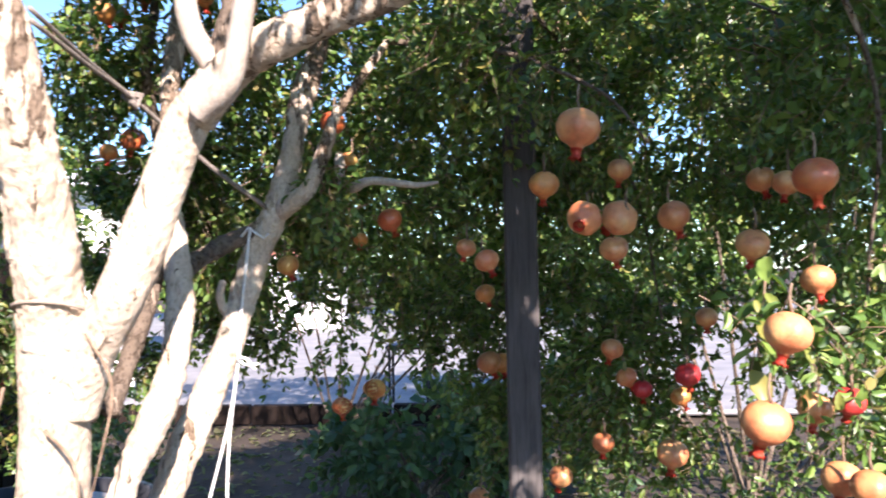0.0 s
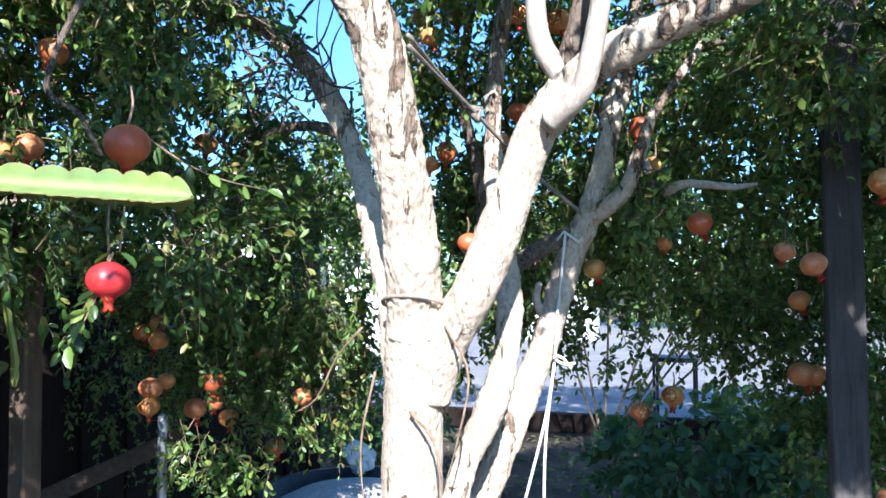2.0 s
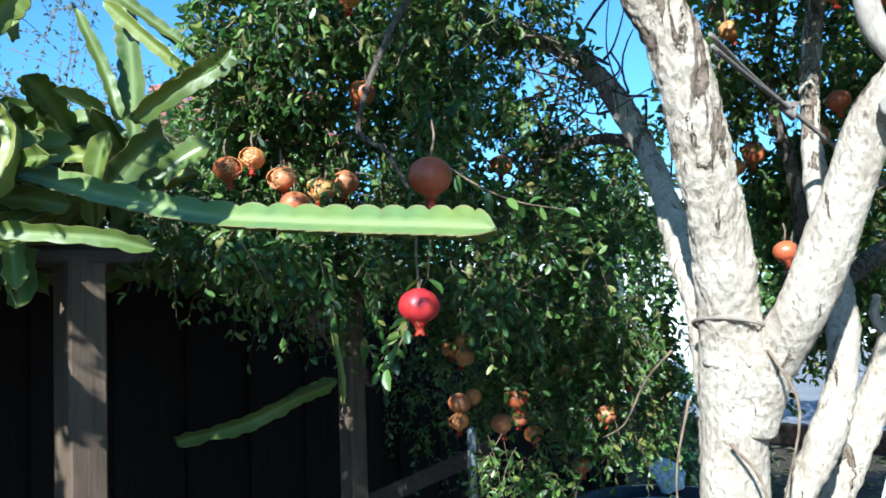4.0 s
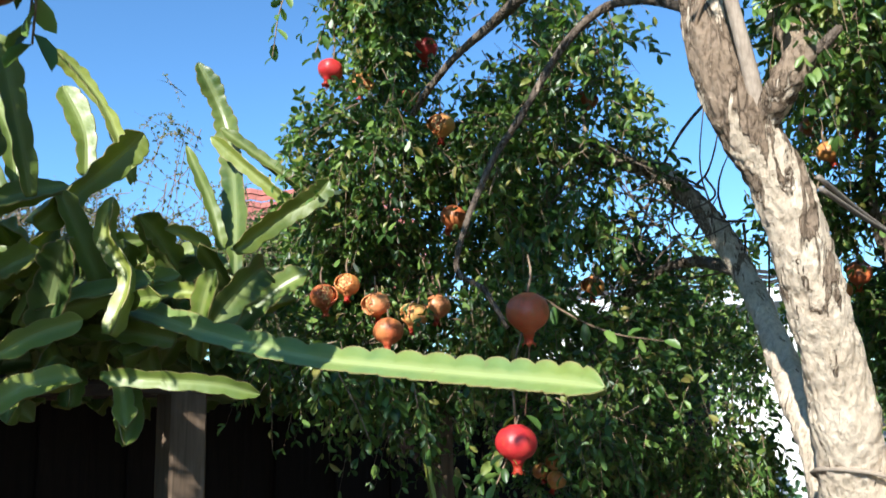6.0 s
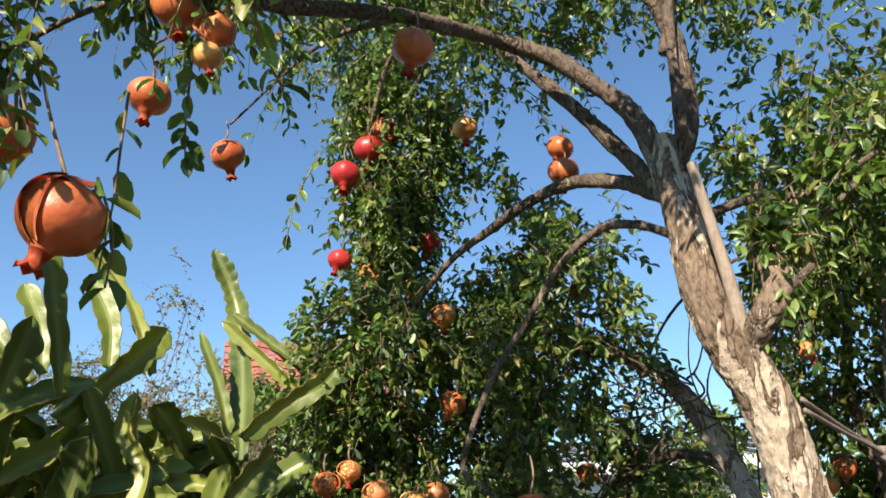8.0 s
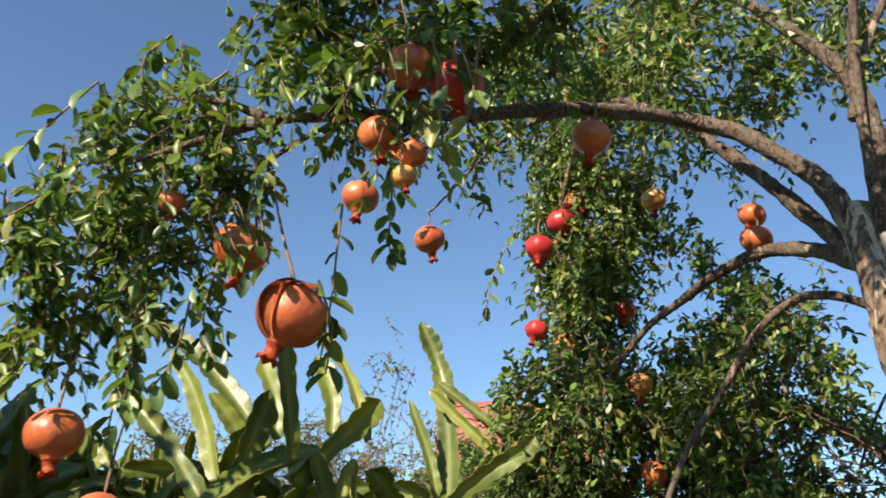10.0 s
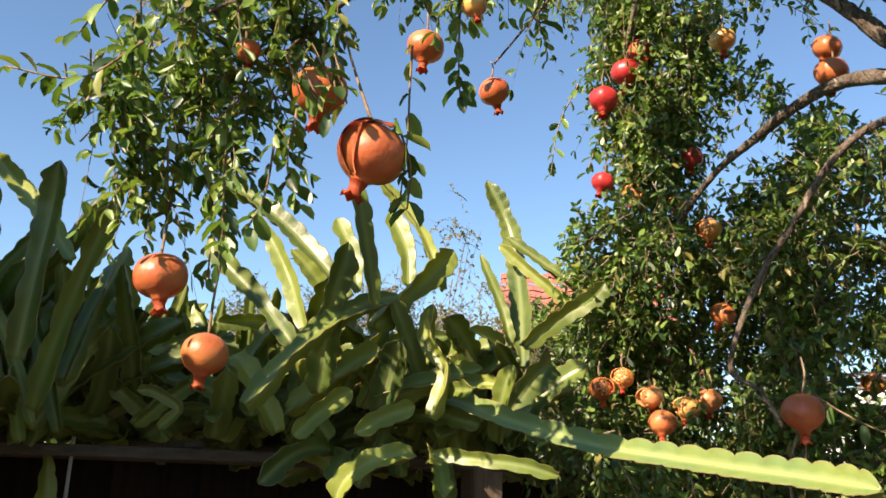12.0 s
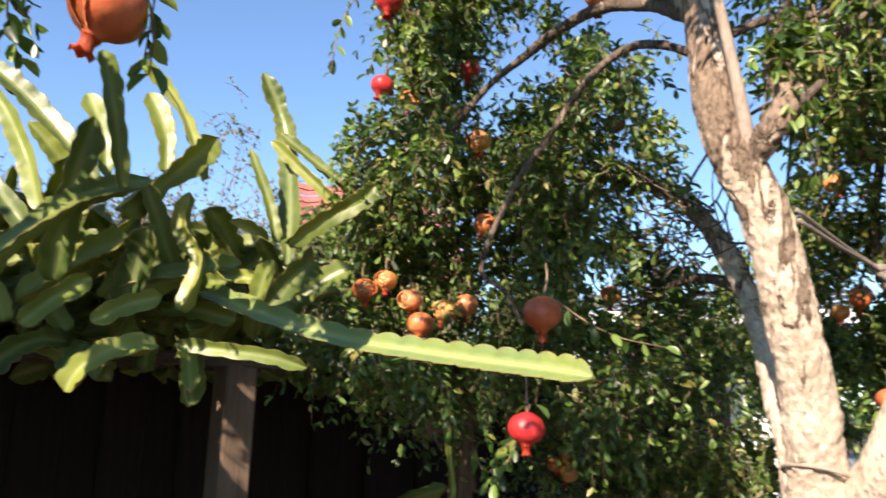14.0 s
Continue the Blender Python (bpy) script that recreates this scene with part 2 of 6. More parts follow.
def cactus_material(name, stops, rib=0.35):
    """Waxy green skin with paler ribs, corky scars and a brown rim."""
    m, nt, p = mat(name, 0.40, 0.5)
    v = coords(nt, 1.0)
    green = ramp(nt, object_random(nt), stops)
    green = mixc(nt, math_node(nt, "MULTIPLY", ramp(nt, noise_tex(nt, v, 7, 4), [(0.35, (0, 0, 0)), (0.7, (1, 1, 1))]), 0.45), green, (0.30, 0.34, 0.06))
    green = mixc(nt, math_node(nt, "MULTIPLY", ramp(nt, noise_tex(nt, v, 24, 5, 0.65, 0.5), [(0.50, (0, 0, 0)), (0.70, (1, 1, 1))]), 0.30), green, (0.10, 0.17, 0.055))
    core = ramp(nt, attr(nt, "rim"), [(0.0, (1, 1, 1)), (0.30, (0, 0, 0))])
    green = mixc(nt, math_node(nt, "MULTIPLY", core, rib), green, (0.42, 0.48, 0.20))
    scars = ramp(nt, noise_tex(nt, v, 45, 4, 0.7), [(0.62, (0, 0, 0)), (0.72, (1, 1, 1))])
    green = mixc(nt, math_node(nt, "MULTIPLY", scars, 0.40), green, (0.24, 0.18, 0.09))
    rim = ramp(nt, attr(nt, "rim"), [(0.86, (0, 0, 0)), (0.99, (1, 1, 1))])
    green = mixc(nt, math_node(nt, "MULTIPLY", rim, 0.8), green, (0.34, 0.24, 0.12))
    nt.links.new(green, p.inputs["Base Color"])
    bump(nt, p, noise_tex(nt, v, 30, 4), 0.35, 0.006)
    tr = nt.nodes.new("ShaderNodeBsdfTranslucent")
    tr.inputs["Color"].default_value = (0.44, 0.52, 0.06, 1)
    mx = nt.nodes.new("ShaderNodeMixShader")
    mx.inputs[0].default_value = 0.24
    nt.links.new(p.outputs[0], mx.inputs[1])
    nt.links.new(tr.outputs[0], mx.inputs[2])
    nt.links.new(mx.outputs[0], nt.nodes["Material Output"].inputs["Surface"])
    return m


M_CACTUS = cactus_material("cactus_skin", [(0.0, (0.026, 0.064, 0.018)), (0.4, (0.074, 0.134, 0.027)), (0.75, (0.155, 0.220, 0.038)), (1.0, (0.270, 0.310, 0.058))])
M_CACTUS_YOUNG = cactus_material("young_cactus_skin", [(0.0, (0.165, 0.268, 0.098)), (1.0, (0.182, 0.272, 0.090))], 0.6)


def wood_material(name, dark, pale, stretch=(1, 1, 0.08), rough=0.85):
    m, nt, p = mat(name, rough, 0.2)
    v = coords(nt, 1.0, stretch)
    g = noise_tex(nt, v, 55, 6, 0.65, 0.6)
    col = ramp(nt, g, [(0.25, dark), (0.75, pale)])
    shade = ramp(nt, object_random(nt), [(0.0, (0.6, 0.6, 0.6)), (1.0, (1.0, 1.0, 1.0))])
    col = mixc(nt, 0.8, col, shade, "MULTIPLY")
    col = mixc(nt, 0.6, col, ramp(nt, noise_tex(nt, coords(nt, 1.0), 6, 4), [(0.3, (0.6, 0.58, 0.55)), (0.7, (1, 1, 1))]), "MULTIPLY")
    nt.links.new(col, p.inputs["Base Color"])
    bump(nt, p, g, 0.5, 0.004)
    return m


# near-black: the deep shade on fence and sleepers is put into this colour
M_SHADED_WOOD = wood_material("shaded_wood", (0.009, 0.006, 0.005), (0.030, 0.018, 0.013))
M_POST = wood_material("post_wood", (0.11, 0.078, 0.052), (0.25, 0.175, 0.12))
M_RAIL = wood_material("rail_wood", (0.07, 0.05, 0.038), (0.17, 0.125, 0.09), (1, 0.08, 1))
M_OLDPOST = wood_material("weathered_post_wood", (0.05, 0.046, 0.046), (0.13, 0.118, 0.112))


def plain(name, a, b, scale=8, rough=0.7, metal=0.0, depth=0.004, strength=0.3):
    m, nt, p = mat(name, rough, 0.3)
    v = coords(nt, 1.0)
    f = noise_tex(nt, v, scale, 6, 0.6)
    nt.links.new(ramp(nt, f, [(0.3, a), (0.7, b)]), p.inputs["Base Color"])
    p.inputs["Metallic"].default_value = metal
    bump(nt, p, noise_tex(nt, v, scale * 8, 4), strength, depth)
    return m


M_SOIL = plain("soil", (0.032, 0.024, 0.017), (0.092, 0.070, 0.050), 3, 0.95, depth=0.03, strength=0.8)
M_CONCRETE = plain("concrete", (0.20, 0.20, 0.205), (0.30, 0.295, 0.29), 2, 0.85)
M_WHITE = plain("white_paint", (0.70, 0.70, 0.69), (0.82, 0.82, 0.81), 3, 0.6)
M_STUCCO = plain("tan_stucco", (0.24, 0.18, 0.13), (0.33, 0.25, 0.18), 10, 0.9)
M_TRIM = plain("pale_trim", (0.55, 0.58, 0.62), (0.66, 0.68, 0.70), 6, 0.5)
M_TILE = plain("roof_tile", (0.30, 0.09, 0.07), (0.46, 0.17, 0.13), 5, 0.8)
M_SHINGLE = plain("roof_shingle", (0.09, 0.08, 0.07), (0.17, 0.15, 0.13), 6, 0.9)
M_DARK = plain("dark_plastic", (0.020, 0.022, 0.026), (0.05, 0.052, 0.058), 12, 0.45)
M_GREYPIPE = plain("galvanised_pipe", (0.25, 0.27, 0.29), (0.38, 0.40, 0.42), 20, 0.45, 0.6)
M_ROPE = plain("white_cord", (0.62, 0.62, 0.60), (0.80, 0.79, 0.76), 120, 0.9)
M_CABLE = plain("grey_rope", (0.16, 0.14, 0.12), (0.30, 0.26, 0.22), 150, 0.9)
M_RED = plain("red_plastic", (0.45, 0.02, 0.02), (0.55, 0.04, 0.03), 8, 0.4)
M_STRAP = plain("trunk_strap", (0.22, 0.18, 0.14), (0.40, 0.33, 0.26), 60, 0.9)
M_CLOTH = plain("white_plastic_bag", (0.72, 0.73, 0.76), (0.85, 0.85, 0.87), 14, 0.5, depth=0.02, strength=0.6)
M_SAND = plain("pale_gravel", (0.36, 0.35, 0.33), (0.62, 0.60, 0.57), 40, 0.9)
m, nt, p = mat("window_glass", 0.08, 0.6)
p.inputs["Base Color"].default_value = (0.06, 0.08, 0.10, 1)
M_GLASS = m


# ---- mesh helpers ----
def mesh_object(name, me, material, parent=None, label="", kind="", smooth=False):
    me.materials.append(material)
    if smooth:
        me.polygons.foreach_set("use_smooth", [True] * len(me.polygons))
    ob = new(name, me)
    if parent is not None:
        ob.parent = parent
    return tagged(ob, label=label, kind=kind)


def part(name, bm, material, parent=None, label="", smooth=False, kind=""):
    me = bpy.data.meshes.new(name)
    bm.to_mesh(me)
    bm.free()
    return mesh_object(name, me, material, parent, label, kind, smooth)


def from_arrays(name, verts, faces, material, parent=None, label="", kind="", smooth=False):
    me = bpy.data.meshes.new(name)
    me.from_pydata(verts, [], faces)
    me.update()
    return mesh_object(name, me, material, parent, label, kind, smooth)


def thing(name, at, label, category, group="", kind=""):
    ob = new(name)
    ob.location = at
    ob.empty_display_size = 0.05
    return tagged(ob, label=label, category=category, group=group, kind=kind)


def box_bm(sx, sy, sz, at=(0, 0, 0), bevel=0.004, turn=None):
    bm = bmesh.new()
    bmesh.ops.create_cube(bm, size=1.0)
    bmesh.ops.scale(bm, vec=(sx, sy, sz), verts=bm.verts)
    if bevel:
        bmesh.ops.bevel(bm, geom=bm.edges[:], offset=bevel, segments=1, affect="EDGES")
    if turn is not None:
        bmesh.ops.transform(bm, matrix=turn, verts=bm.verts)
    bmesh.ops.translate(bm, vec=at, verts=bm.verts)
    return bm


def spline(points, count):
    """Catmull-Rom through the points, as an array of count places."""
    pts = np.array([points[0]] + list(points) + [points[-1]], float)
    pts[0] = 2 * pts[1] - pts[2]
    pts[-1] = 2 * pts[-2] - pts[-3]
    n = len(points) - 1
    u = np.linspace(0, n - 1e-6, count)
    i = u.astype(int)
    f = (u - i)[:, None]
    a, b, c, d = pts[i], pts[i + 1], pts[i + 2], pts[i + 3]
    return 0.5 * ((2 * b) + (c - a) * f + (2 * a - 5 * b + 4 * c - d) * f ** 2 + (3 * b - a - 3 * c + d) * f ** 3)


def frames_along(path):
    """Tangents and two turning-free side vectors for each place of a path."""
    tang = np.gradient(path, axis=0)
    tang /= np.linalg.norm(tang, axis=1)[:, None] + 1e-9
    side = np.cross(tang[0], (0.31, 0.17, 0.94))
    if np.linalg.norm(side) < 0.1:
        side = np.cross(tang[0], (1, 0, 0))
    sides, ups = [], []
    for t in tang:
        side = side - t * side.dot(t)
        side /= np.linalg.norm(side) + 1e-9
        sides.append(side)
        ups.append(np.cross(t, side))
    return tang, np.array(sides), np.array(ups)


def tube(points, r0, r1, sides=10, step=0.03, rough=0.0, knobs=0.0, seed=0.0, radii=None):
    """Verts and faces of a tapered, knobbly limb with closed ends."""
    length = sum((Vector(b) - Vector(a)).length for a, b in zip(points, points[1:]))
    count = max(4, int(length / step))
    path = spline(points, count)
    tang, su, up = frames_along(path)
    verts, faces = [], []
    for k in range(count):
        f = k / (count - 1)
        r = r0 + (r1 - r0) * f if radii is None else float(np.interp(f, np.linspace(0, 1, len(radii)), radii))
        for j in range(sides):
            a = 2 * math.pi * j / sides
            d = su[k] * math.cos(a) + up[k] * math.sin(a)
            rr = r
            if rough:
                q = Vector(path[k] + d * r)
                w_ = Vector((q.x, q.y, q.z * 0.45))
                plate = noise.noise(w_ * 48 + Vector((seed, 3, 0))) + 0.5 * noise.noise(w_ * 110)
                rr *= 1 + knobs * noise.noise(Vector((q.x, q.y, q.z * 0.6)) * 10 + Vector((seed, 0, 0)))
                rr *= 1 + rough * (0.55 * max(-1.0, min(1.0, plate * 6)) * 0.5 + 0.5 * noise.noise(q * 70 + Vector((0, seed, 0))))
            verts.append(path[k] + d * rr)
    for k in range(count - 1):
        for j in range(sides):
            a, b = k * sides + j, k * sides + (j + 1) % sides
            faces.append((a, b, b + sides, a + sides))
    verts.append(path[0] - tang[0] * r0 * 0.3)
    verts.append(path[-1] + tang[-1] * r1 * 0.7)
    for j in range(sides):
        faces.append((len(verts) - 2, (j + 1) % sides, j))
        e = (count - 1) * sides
        faces.append((len(verts) - 1, e + j, e + (j + 1) % sides))
    return [tuple(v) for v in verts], faces


def limb(name, points, r0, r1, material, parent, label="", sides=10, step=0.012, rough=0.20, knobs=0.24, radii=None):
    seed = points[0][0] * 7.3
    v, f = tube(points, r0, r1, sides, step, rough, knobs, seed, radii)
    base = Vector(parent.location) if parent is not None else Vector()
    v = [(x - base.x, y - base.y, z - base.z) for x, y, z in v]
    return from_arrays(name, v, f, material, parent, label, smooth=True)


# ---- leaves and shoots ----
LEAF = np.array([(0, 0, 0), (-0.40, 0.22, 0.10), (0, 0.24, 0), (0.40, 0.22, 0.10), (-0.60, 0.58, 0.12), (0, 0.60, -0.03),
                 (0.60, 0.60, 0.09), (-0.40, 0.87, 0.02), (0.40, 0.88, -0.01), (0, 1.0, -0.16)])
LEAF_FACES = [(0, 2, 1), (0, 3, 2), (1, 2, 5, 4), (2, 3, 6, 5), (4, 5, 7), (5, 6, 8), (5, 9, 7), (5, 8, 9)]
rng = np.random.default_rng(7)


def unit(a):
    return a / (np.linalg.norm(a, axis=-1, keepdims=True) + 1e-9)


def grow(starts, heads, lengths, nodes, droop, leaf_len, spread=0.9, twig_r=0.0016):
    """Shoots with opposite leaves: returns leaf frames (place, along, side, up, size) and twig verts and faces."""
    n = len(starts)
    heads = unit(heads)
    s = np.linspace(0, 1, 6)
    curve = lambda f: starts[:, None, :] + heads[:, None, :] * (f[None, :, None] * lengths[:, None, None]) + np.array([0, 0, -1.0]) * ((f ** 2)[None, :, None] * (droop * lengths)[:, None, None])
    rings = curve(s)
    su = unit(np.cross(heads, rng.normal(size=(n, 3))))
    up = unit(np.cross(heads, su))
    tv, tf = [], []
    for j in range(3):
        a = 2 * math.pi * j / 3
        tv.append(rings + (su * math.cos(a) + up * math.sin(a))[:, None, :] * (twig_r * (1.25 - s))[None, :, None])
    tv = np.stack(tv, 2).reshape(-1, 3)
    quad = []
    for k in range(5):
        for j in range(3):
            quad.append((k * 3 + j, k * 3 + (j + 1) % 3, (k + 1) * 3 + (j + 1) % 3, (k + 1) * 3 + j))
    quad = np.array(quad)
    tf = (np.arange(n)[:, None, None] * 18 + quad[None]).reshape(-1, 4)
    f = np.linspace(0.12, 1.0, nodes)
    at = curve(f)
    tang = unit(heads[:, None, :] + np.array([0, 0, -1.0]) * (2 * f[None, :, None] * droop[:, None, None]))
    out = []
    for sgn in (1, -1):
        turn = np.arange(nodes) * 1.6 + rng.uniform(0, 6, (n, 1))
        rad = su[:, None, :] * np.cos(turn)[..., None] + up[:, None, :] * np.sin(turn)[..., None]
        along = unit(tang * (0.55 + 0.5 * f[None, :, None]) + rad * sgn * spread + rng.normal(size=at.shape) * 0.25)
        face = unit(rng.normal(size=at.shape) * 0.55 + np.array([0.12, -0.42, 0.62]))
        side = unit(np.cross(along, face))
        face = np.cross(side, along)
        size = leaf_len * rng.uniform(0.55, 1.15, (n, nodes)) * (1.05 - 0.25 * f[None, :])
        out.append((at, along, side, face, size))
    frames = [np.concatenate([o[i].reshape(-1, 3) if i < 4 else o[i].reshape(-1) for o in out]) for i in range(5)]
    return frames, tv, tf


def leaf_mesh(frames, width=0.42):
    at, along, side, face, size = frames
    w = width * np.random.default_rng(3).uniform(0.62, 1.15, len(size))
    x = LEAF[None, :, 0] * (size * w)[:, None]
    y = LEAF[None, :, 1] * size[:, None]
    z = LEAF[None, :, 2] * (size * np.random.default_rng(4).uniform(-0.2, 2.2, len(size)))[:, None]
    v = at[:, None, :] + x[..., None] * side[:, None, :] + y[..., None] * along[:, None, :] + z[..., None] * face[:, None, :]
    k = len(LEAF)
    faces = []
    for fc in LEAF_FACES:
        faces.append(np.arange(len(size))[:, None] * k + np.array(fc)[None])
    return v.reshape(-1, 3), faces


def fast_mesh(name, verts, face_groups, material, parent=None, label="", kind="stuff", smooth=True):
    """A large mesh straight from arrays; face_groups holds arrays of triangles and of quads."""
    me = bpy.data.meshes.new(name)
    loops = np.concatenate([g.reshape(-1) for g in face_groups]).astype(np.int32)
    sizes = np.concatenate([np.full(len(g), g.shape[1]) for g in face_groups]).astype(np.int32)
    starts = np.concatenate([[0], np.cumsum(sizes)[:-1]]).astype(np.int32)
    me.vertices.add(len(verts))
    me.vertices.foreach_set("co", np.asarray(verts, np.float32).reshape(-1))
    me.loops.add(len(loops))
    me.loops.foreach_set("vertex_index", loops)
    me.polygons.add(len(sizes))
    me.polygons.foreach_set("loop_start", starts)
    me.update(calc_edges=True)
    me.validate()
    return mesh_object(name, me, material, parent, label, kind, smooth)


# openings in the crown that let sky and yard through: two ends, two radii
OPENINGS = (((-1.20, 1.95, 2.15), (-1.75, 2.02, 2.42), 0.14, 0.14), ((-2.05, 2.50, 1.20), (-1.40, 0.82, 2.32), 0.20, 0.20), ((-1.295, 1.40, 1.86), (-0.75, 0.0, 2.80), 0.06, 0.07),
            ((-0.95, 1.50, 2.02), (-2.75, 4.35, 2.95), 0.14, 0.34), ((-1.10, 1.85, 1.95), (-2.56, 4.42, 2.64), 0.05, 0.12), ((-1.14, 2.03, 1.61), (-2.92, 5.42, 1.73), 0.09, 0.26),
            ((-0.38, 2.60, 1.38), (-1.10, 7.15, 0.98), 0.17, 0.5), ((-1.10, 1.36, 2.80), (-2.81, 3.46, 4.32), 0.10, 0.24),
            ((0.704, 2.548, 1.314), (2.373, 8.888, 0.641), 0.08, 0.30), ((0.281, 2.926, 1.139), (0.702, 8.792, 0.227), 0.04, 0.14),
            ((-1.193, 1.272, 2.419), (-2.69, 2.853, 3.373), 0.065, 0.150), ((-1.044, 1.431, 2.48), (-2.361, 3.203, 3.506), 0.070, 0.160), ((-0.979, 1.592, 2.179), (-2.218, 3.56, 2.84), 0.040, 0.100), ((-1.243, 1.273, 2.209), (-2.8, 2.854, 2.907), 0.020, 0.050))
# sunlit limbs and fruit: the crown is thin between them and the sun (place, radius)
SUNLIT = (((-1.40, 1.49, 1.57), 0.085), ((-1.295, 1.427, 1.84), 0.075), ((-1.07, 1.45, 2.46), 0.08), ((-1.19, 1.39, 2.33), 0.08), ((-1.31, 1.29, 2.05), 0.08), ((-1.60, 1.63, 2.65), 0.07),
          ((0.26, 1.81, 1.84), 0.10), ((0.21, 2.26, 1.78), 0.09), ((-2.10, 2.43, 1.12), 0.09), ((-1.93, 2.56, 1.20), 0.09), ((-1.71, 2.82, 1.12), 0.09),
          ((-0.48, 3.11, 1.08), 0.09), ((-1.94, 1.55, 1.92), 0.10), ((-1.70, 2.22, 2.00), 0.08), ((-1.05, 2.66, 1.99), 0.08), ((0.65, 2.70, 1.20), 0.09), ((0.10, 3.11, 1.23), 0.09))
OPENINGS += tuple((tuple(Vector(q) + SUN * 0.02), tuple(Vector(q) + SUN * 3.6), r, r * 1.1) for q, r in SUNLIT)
# fruit hang clear of the leaves on the sunny, open side: the places to keep thin
CLEAR = []


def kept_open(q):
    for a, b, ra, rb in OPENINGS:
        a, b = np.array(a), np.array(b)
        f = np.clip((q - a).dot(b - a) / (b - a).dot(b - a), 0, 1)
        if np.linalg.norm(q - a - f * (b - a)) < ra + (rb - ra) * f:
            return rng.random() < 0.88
    for c, reach in CLEAR:
        d = np.array((0.15, -0.1, 1.65)) - c
        d /= np.linalg.norm(d)
        f = np.clip((q - c).dot(d), 0, 0.45)
        if np.linalg.norm(q - c - f * d) < reach:
            return rng.random() < 0.86
    return False


def clump_starts(masses, gap=0.0, gap_scale=2.6):
    """Random places in ellipsoids, fewer where a slow noise leaves gaps. Rows: centre, radii, count."""
    got, mids = [], []
    for cx, cy, cz, rx, ry, rz, count in masses:
        k = 0
        while k < count:
            d = rng.normal(size=3)
            d *= rng.uniform(0.15, 1.0) ** (1 / 2.2) / np.linalg.norm(d)
            q = np.array((cx + d[0] * rx, cy + d[1] * ry, cz + d[2] * rz))
            if noise.noise(Vector(q * gap_scale)) < gap - rng.uniform(0, 0.25):
                k += 0.25
                continue
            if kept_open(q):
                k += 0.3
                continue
            got.append(q)
            mids.append((cx, cy, cz))
            k += 1
    return np.array(got), np.array(mids)


def foliage(parent, masses, length=0.14, leaf_len=0.039, nodes=7, droop=0.6, gap=-0.05, material=None, hang=0.35, label="", width=0.42):
    """One crown section: its leaves and its thin twigs, both in the tree's own space."""
    starts, mids = clump_starts(masses, gap)
    n = len(starts)
    heads = unit(starts - mids) * 0.7 + rng.normal(size=(n, 3)) * 0.6 + np.array([0, 0, -hang])
    lengths = length * rng.uniform(0.5, 1.4, n)
    frames, tv, tf = grow(starts - unit(heads) * lengths[:, None] * 0.5, heads, lengths, nodes, droop * rng.uniform(0.3, 1.5, n), leaf_len)
    base = np.array(parent.location)
    frames[0] = frames[0] - base
    v, faces = leaf_mesh(frames, width)
    tri = np.concatenate([f for f in faces if f.shape[1] == 3])
    quad = np.concatenate([f for f in faces if f.shape[1] == 4])
    fast_mesh("foliage", v, [tri, quad], material or M_LEAF, parent, label)
    fast_mesh("brushwood", tv - base, [tf], M_TWIG, parent)
    few = rng.random(n) < 0.17
    if few.any():
        out = unit(heads[few] * 0.6 + rng.normal(size=(int(few.sum()), 3)) * 0.7)
        span = length * rng.uniform(0.7, 1.5, int(few.sum()))
        _, tv, tf = grow(starts[few] - out * span[:, None] * 0.5, out, span, 2, droop * rng.uniform(-0.3, 0.6, len(span)), leaf_len, twig_r=0.0018)
        fast_mesh("brushwood", tv - base, [tf], M_TWIG, parent)


# ---- ground and far setting ----
bm = bmesh.new()
bmesh.ops.create_grid(bm, x_segments=120, y_segments=120, size=1.0)
for vtx in bm.verts:
    r = max(abs(vtx.co.x), abs(vtx.co.y))
    vtx.co *= 4 + 26 * r + 270 * r ** 6
    near = max(0.0, 1 - vtx.co.length / 30)
    vtx.co.z = near * (0.05 * noise.noise(vtx.co * 0.6) + 0.02 * noise.noise(vtx.co * 2.5)) - 0.03
tagged(part("ground", bm, M_SOIL, smooth=True), "brown garden soil with fine litter and clods", "ground", kind="structure")

bm = box_bm(30, 23, 0.06, (-3, 20.3, 0.03), 0.02)
tagged(part("pavement", bm, M_CONCRETE), "pale concrete yard in sun and tree shade", "pavement", kind="structure")
edging = thing("timber_edging", (-2.6, 8.5, 0), "dark timber edging along the soil bed", "edging")
for k in range(4):
    part("sleeper", box_bm(1.45, 0.12, 0.2, (-1.9 + 1.48 * k - 0.2, 0.02 * (k % 2), 0.1), 0.01), M_SHADED_WOOD, edging)


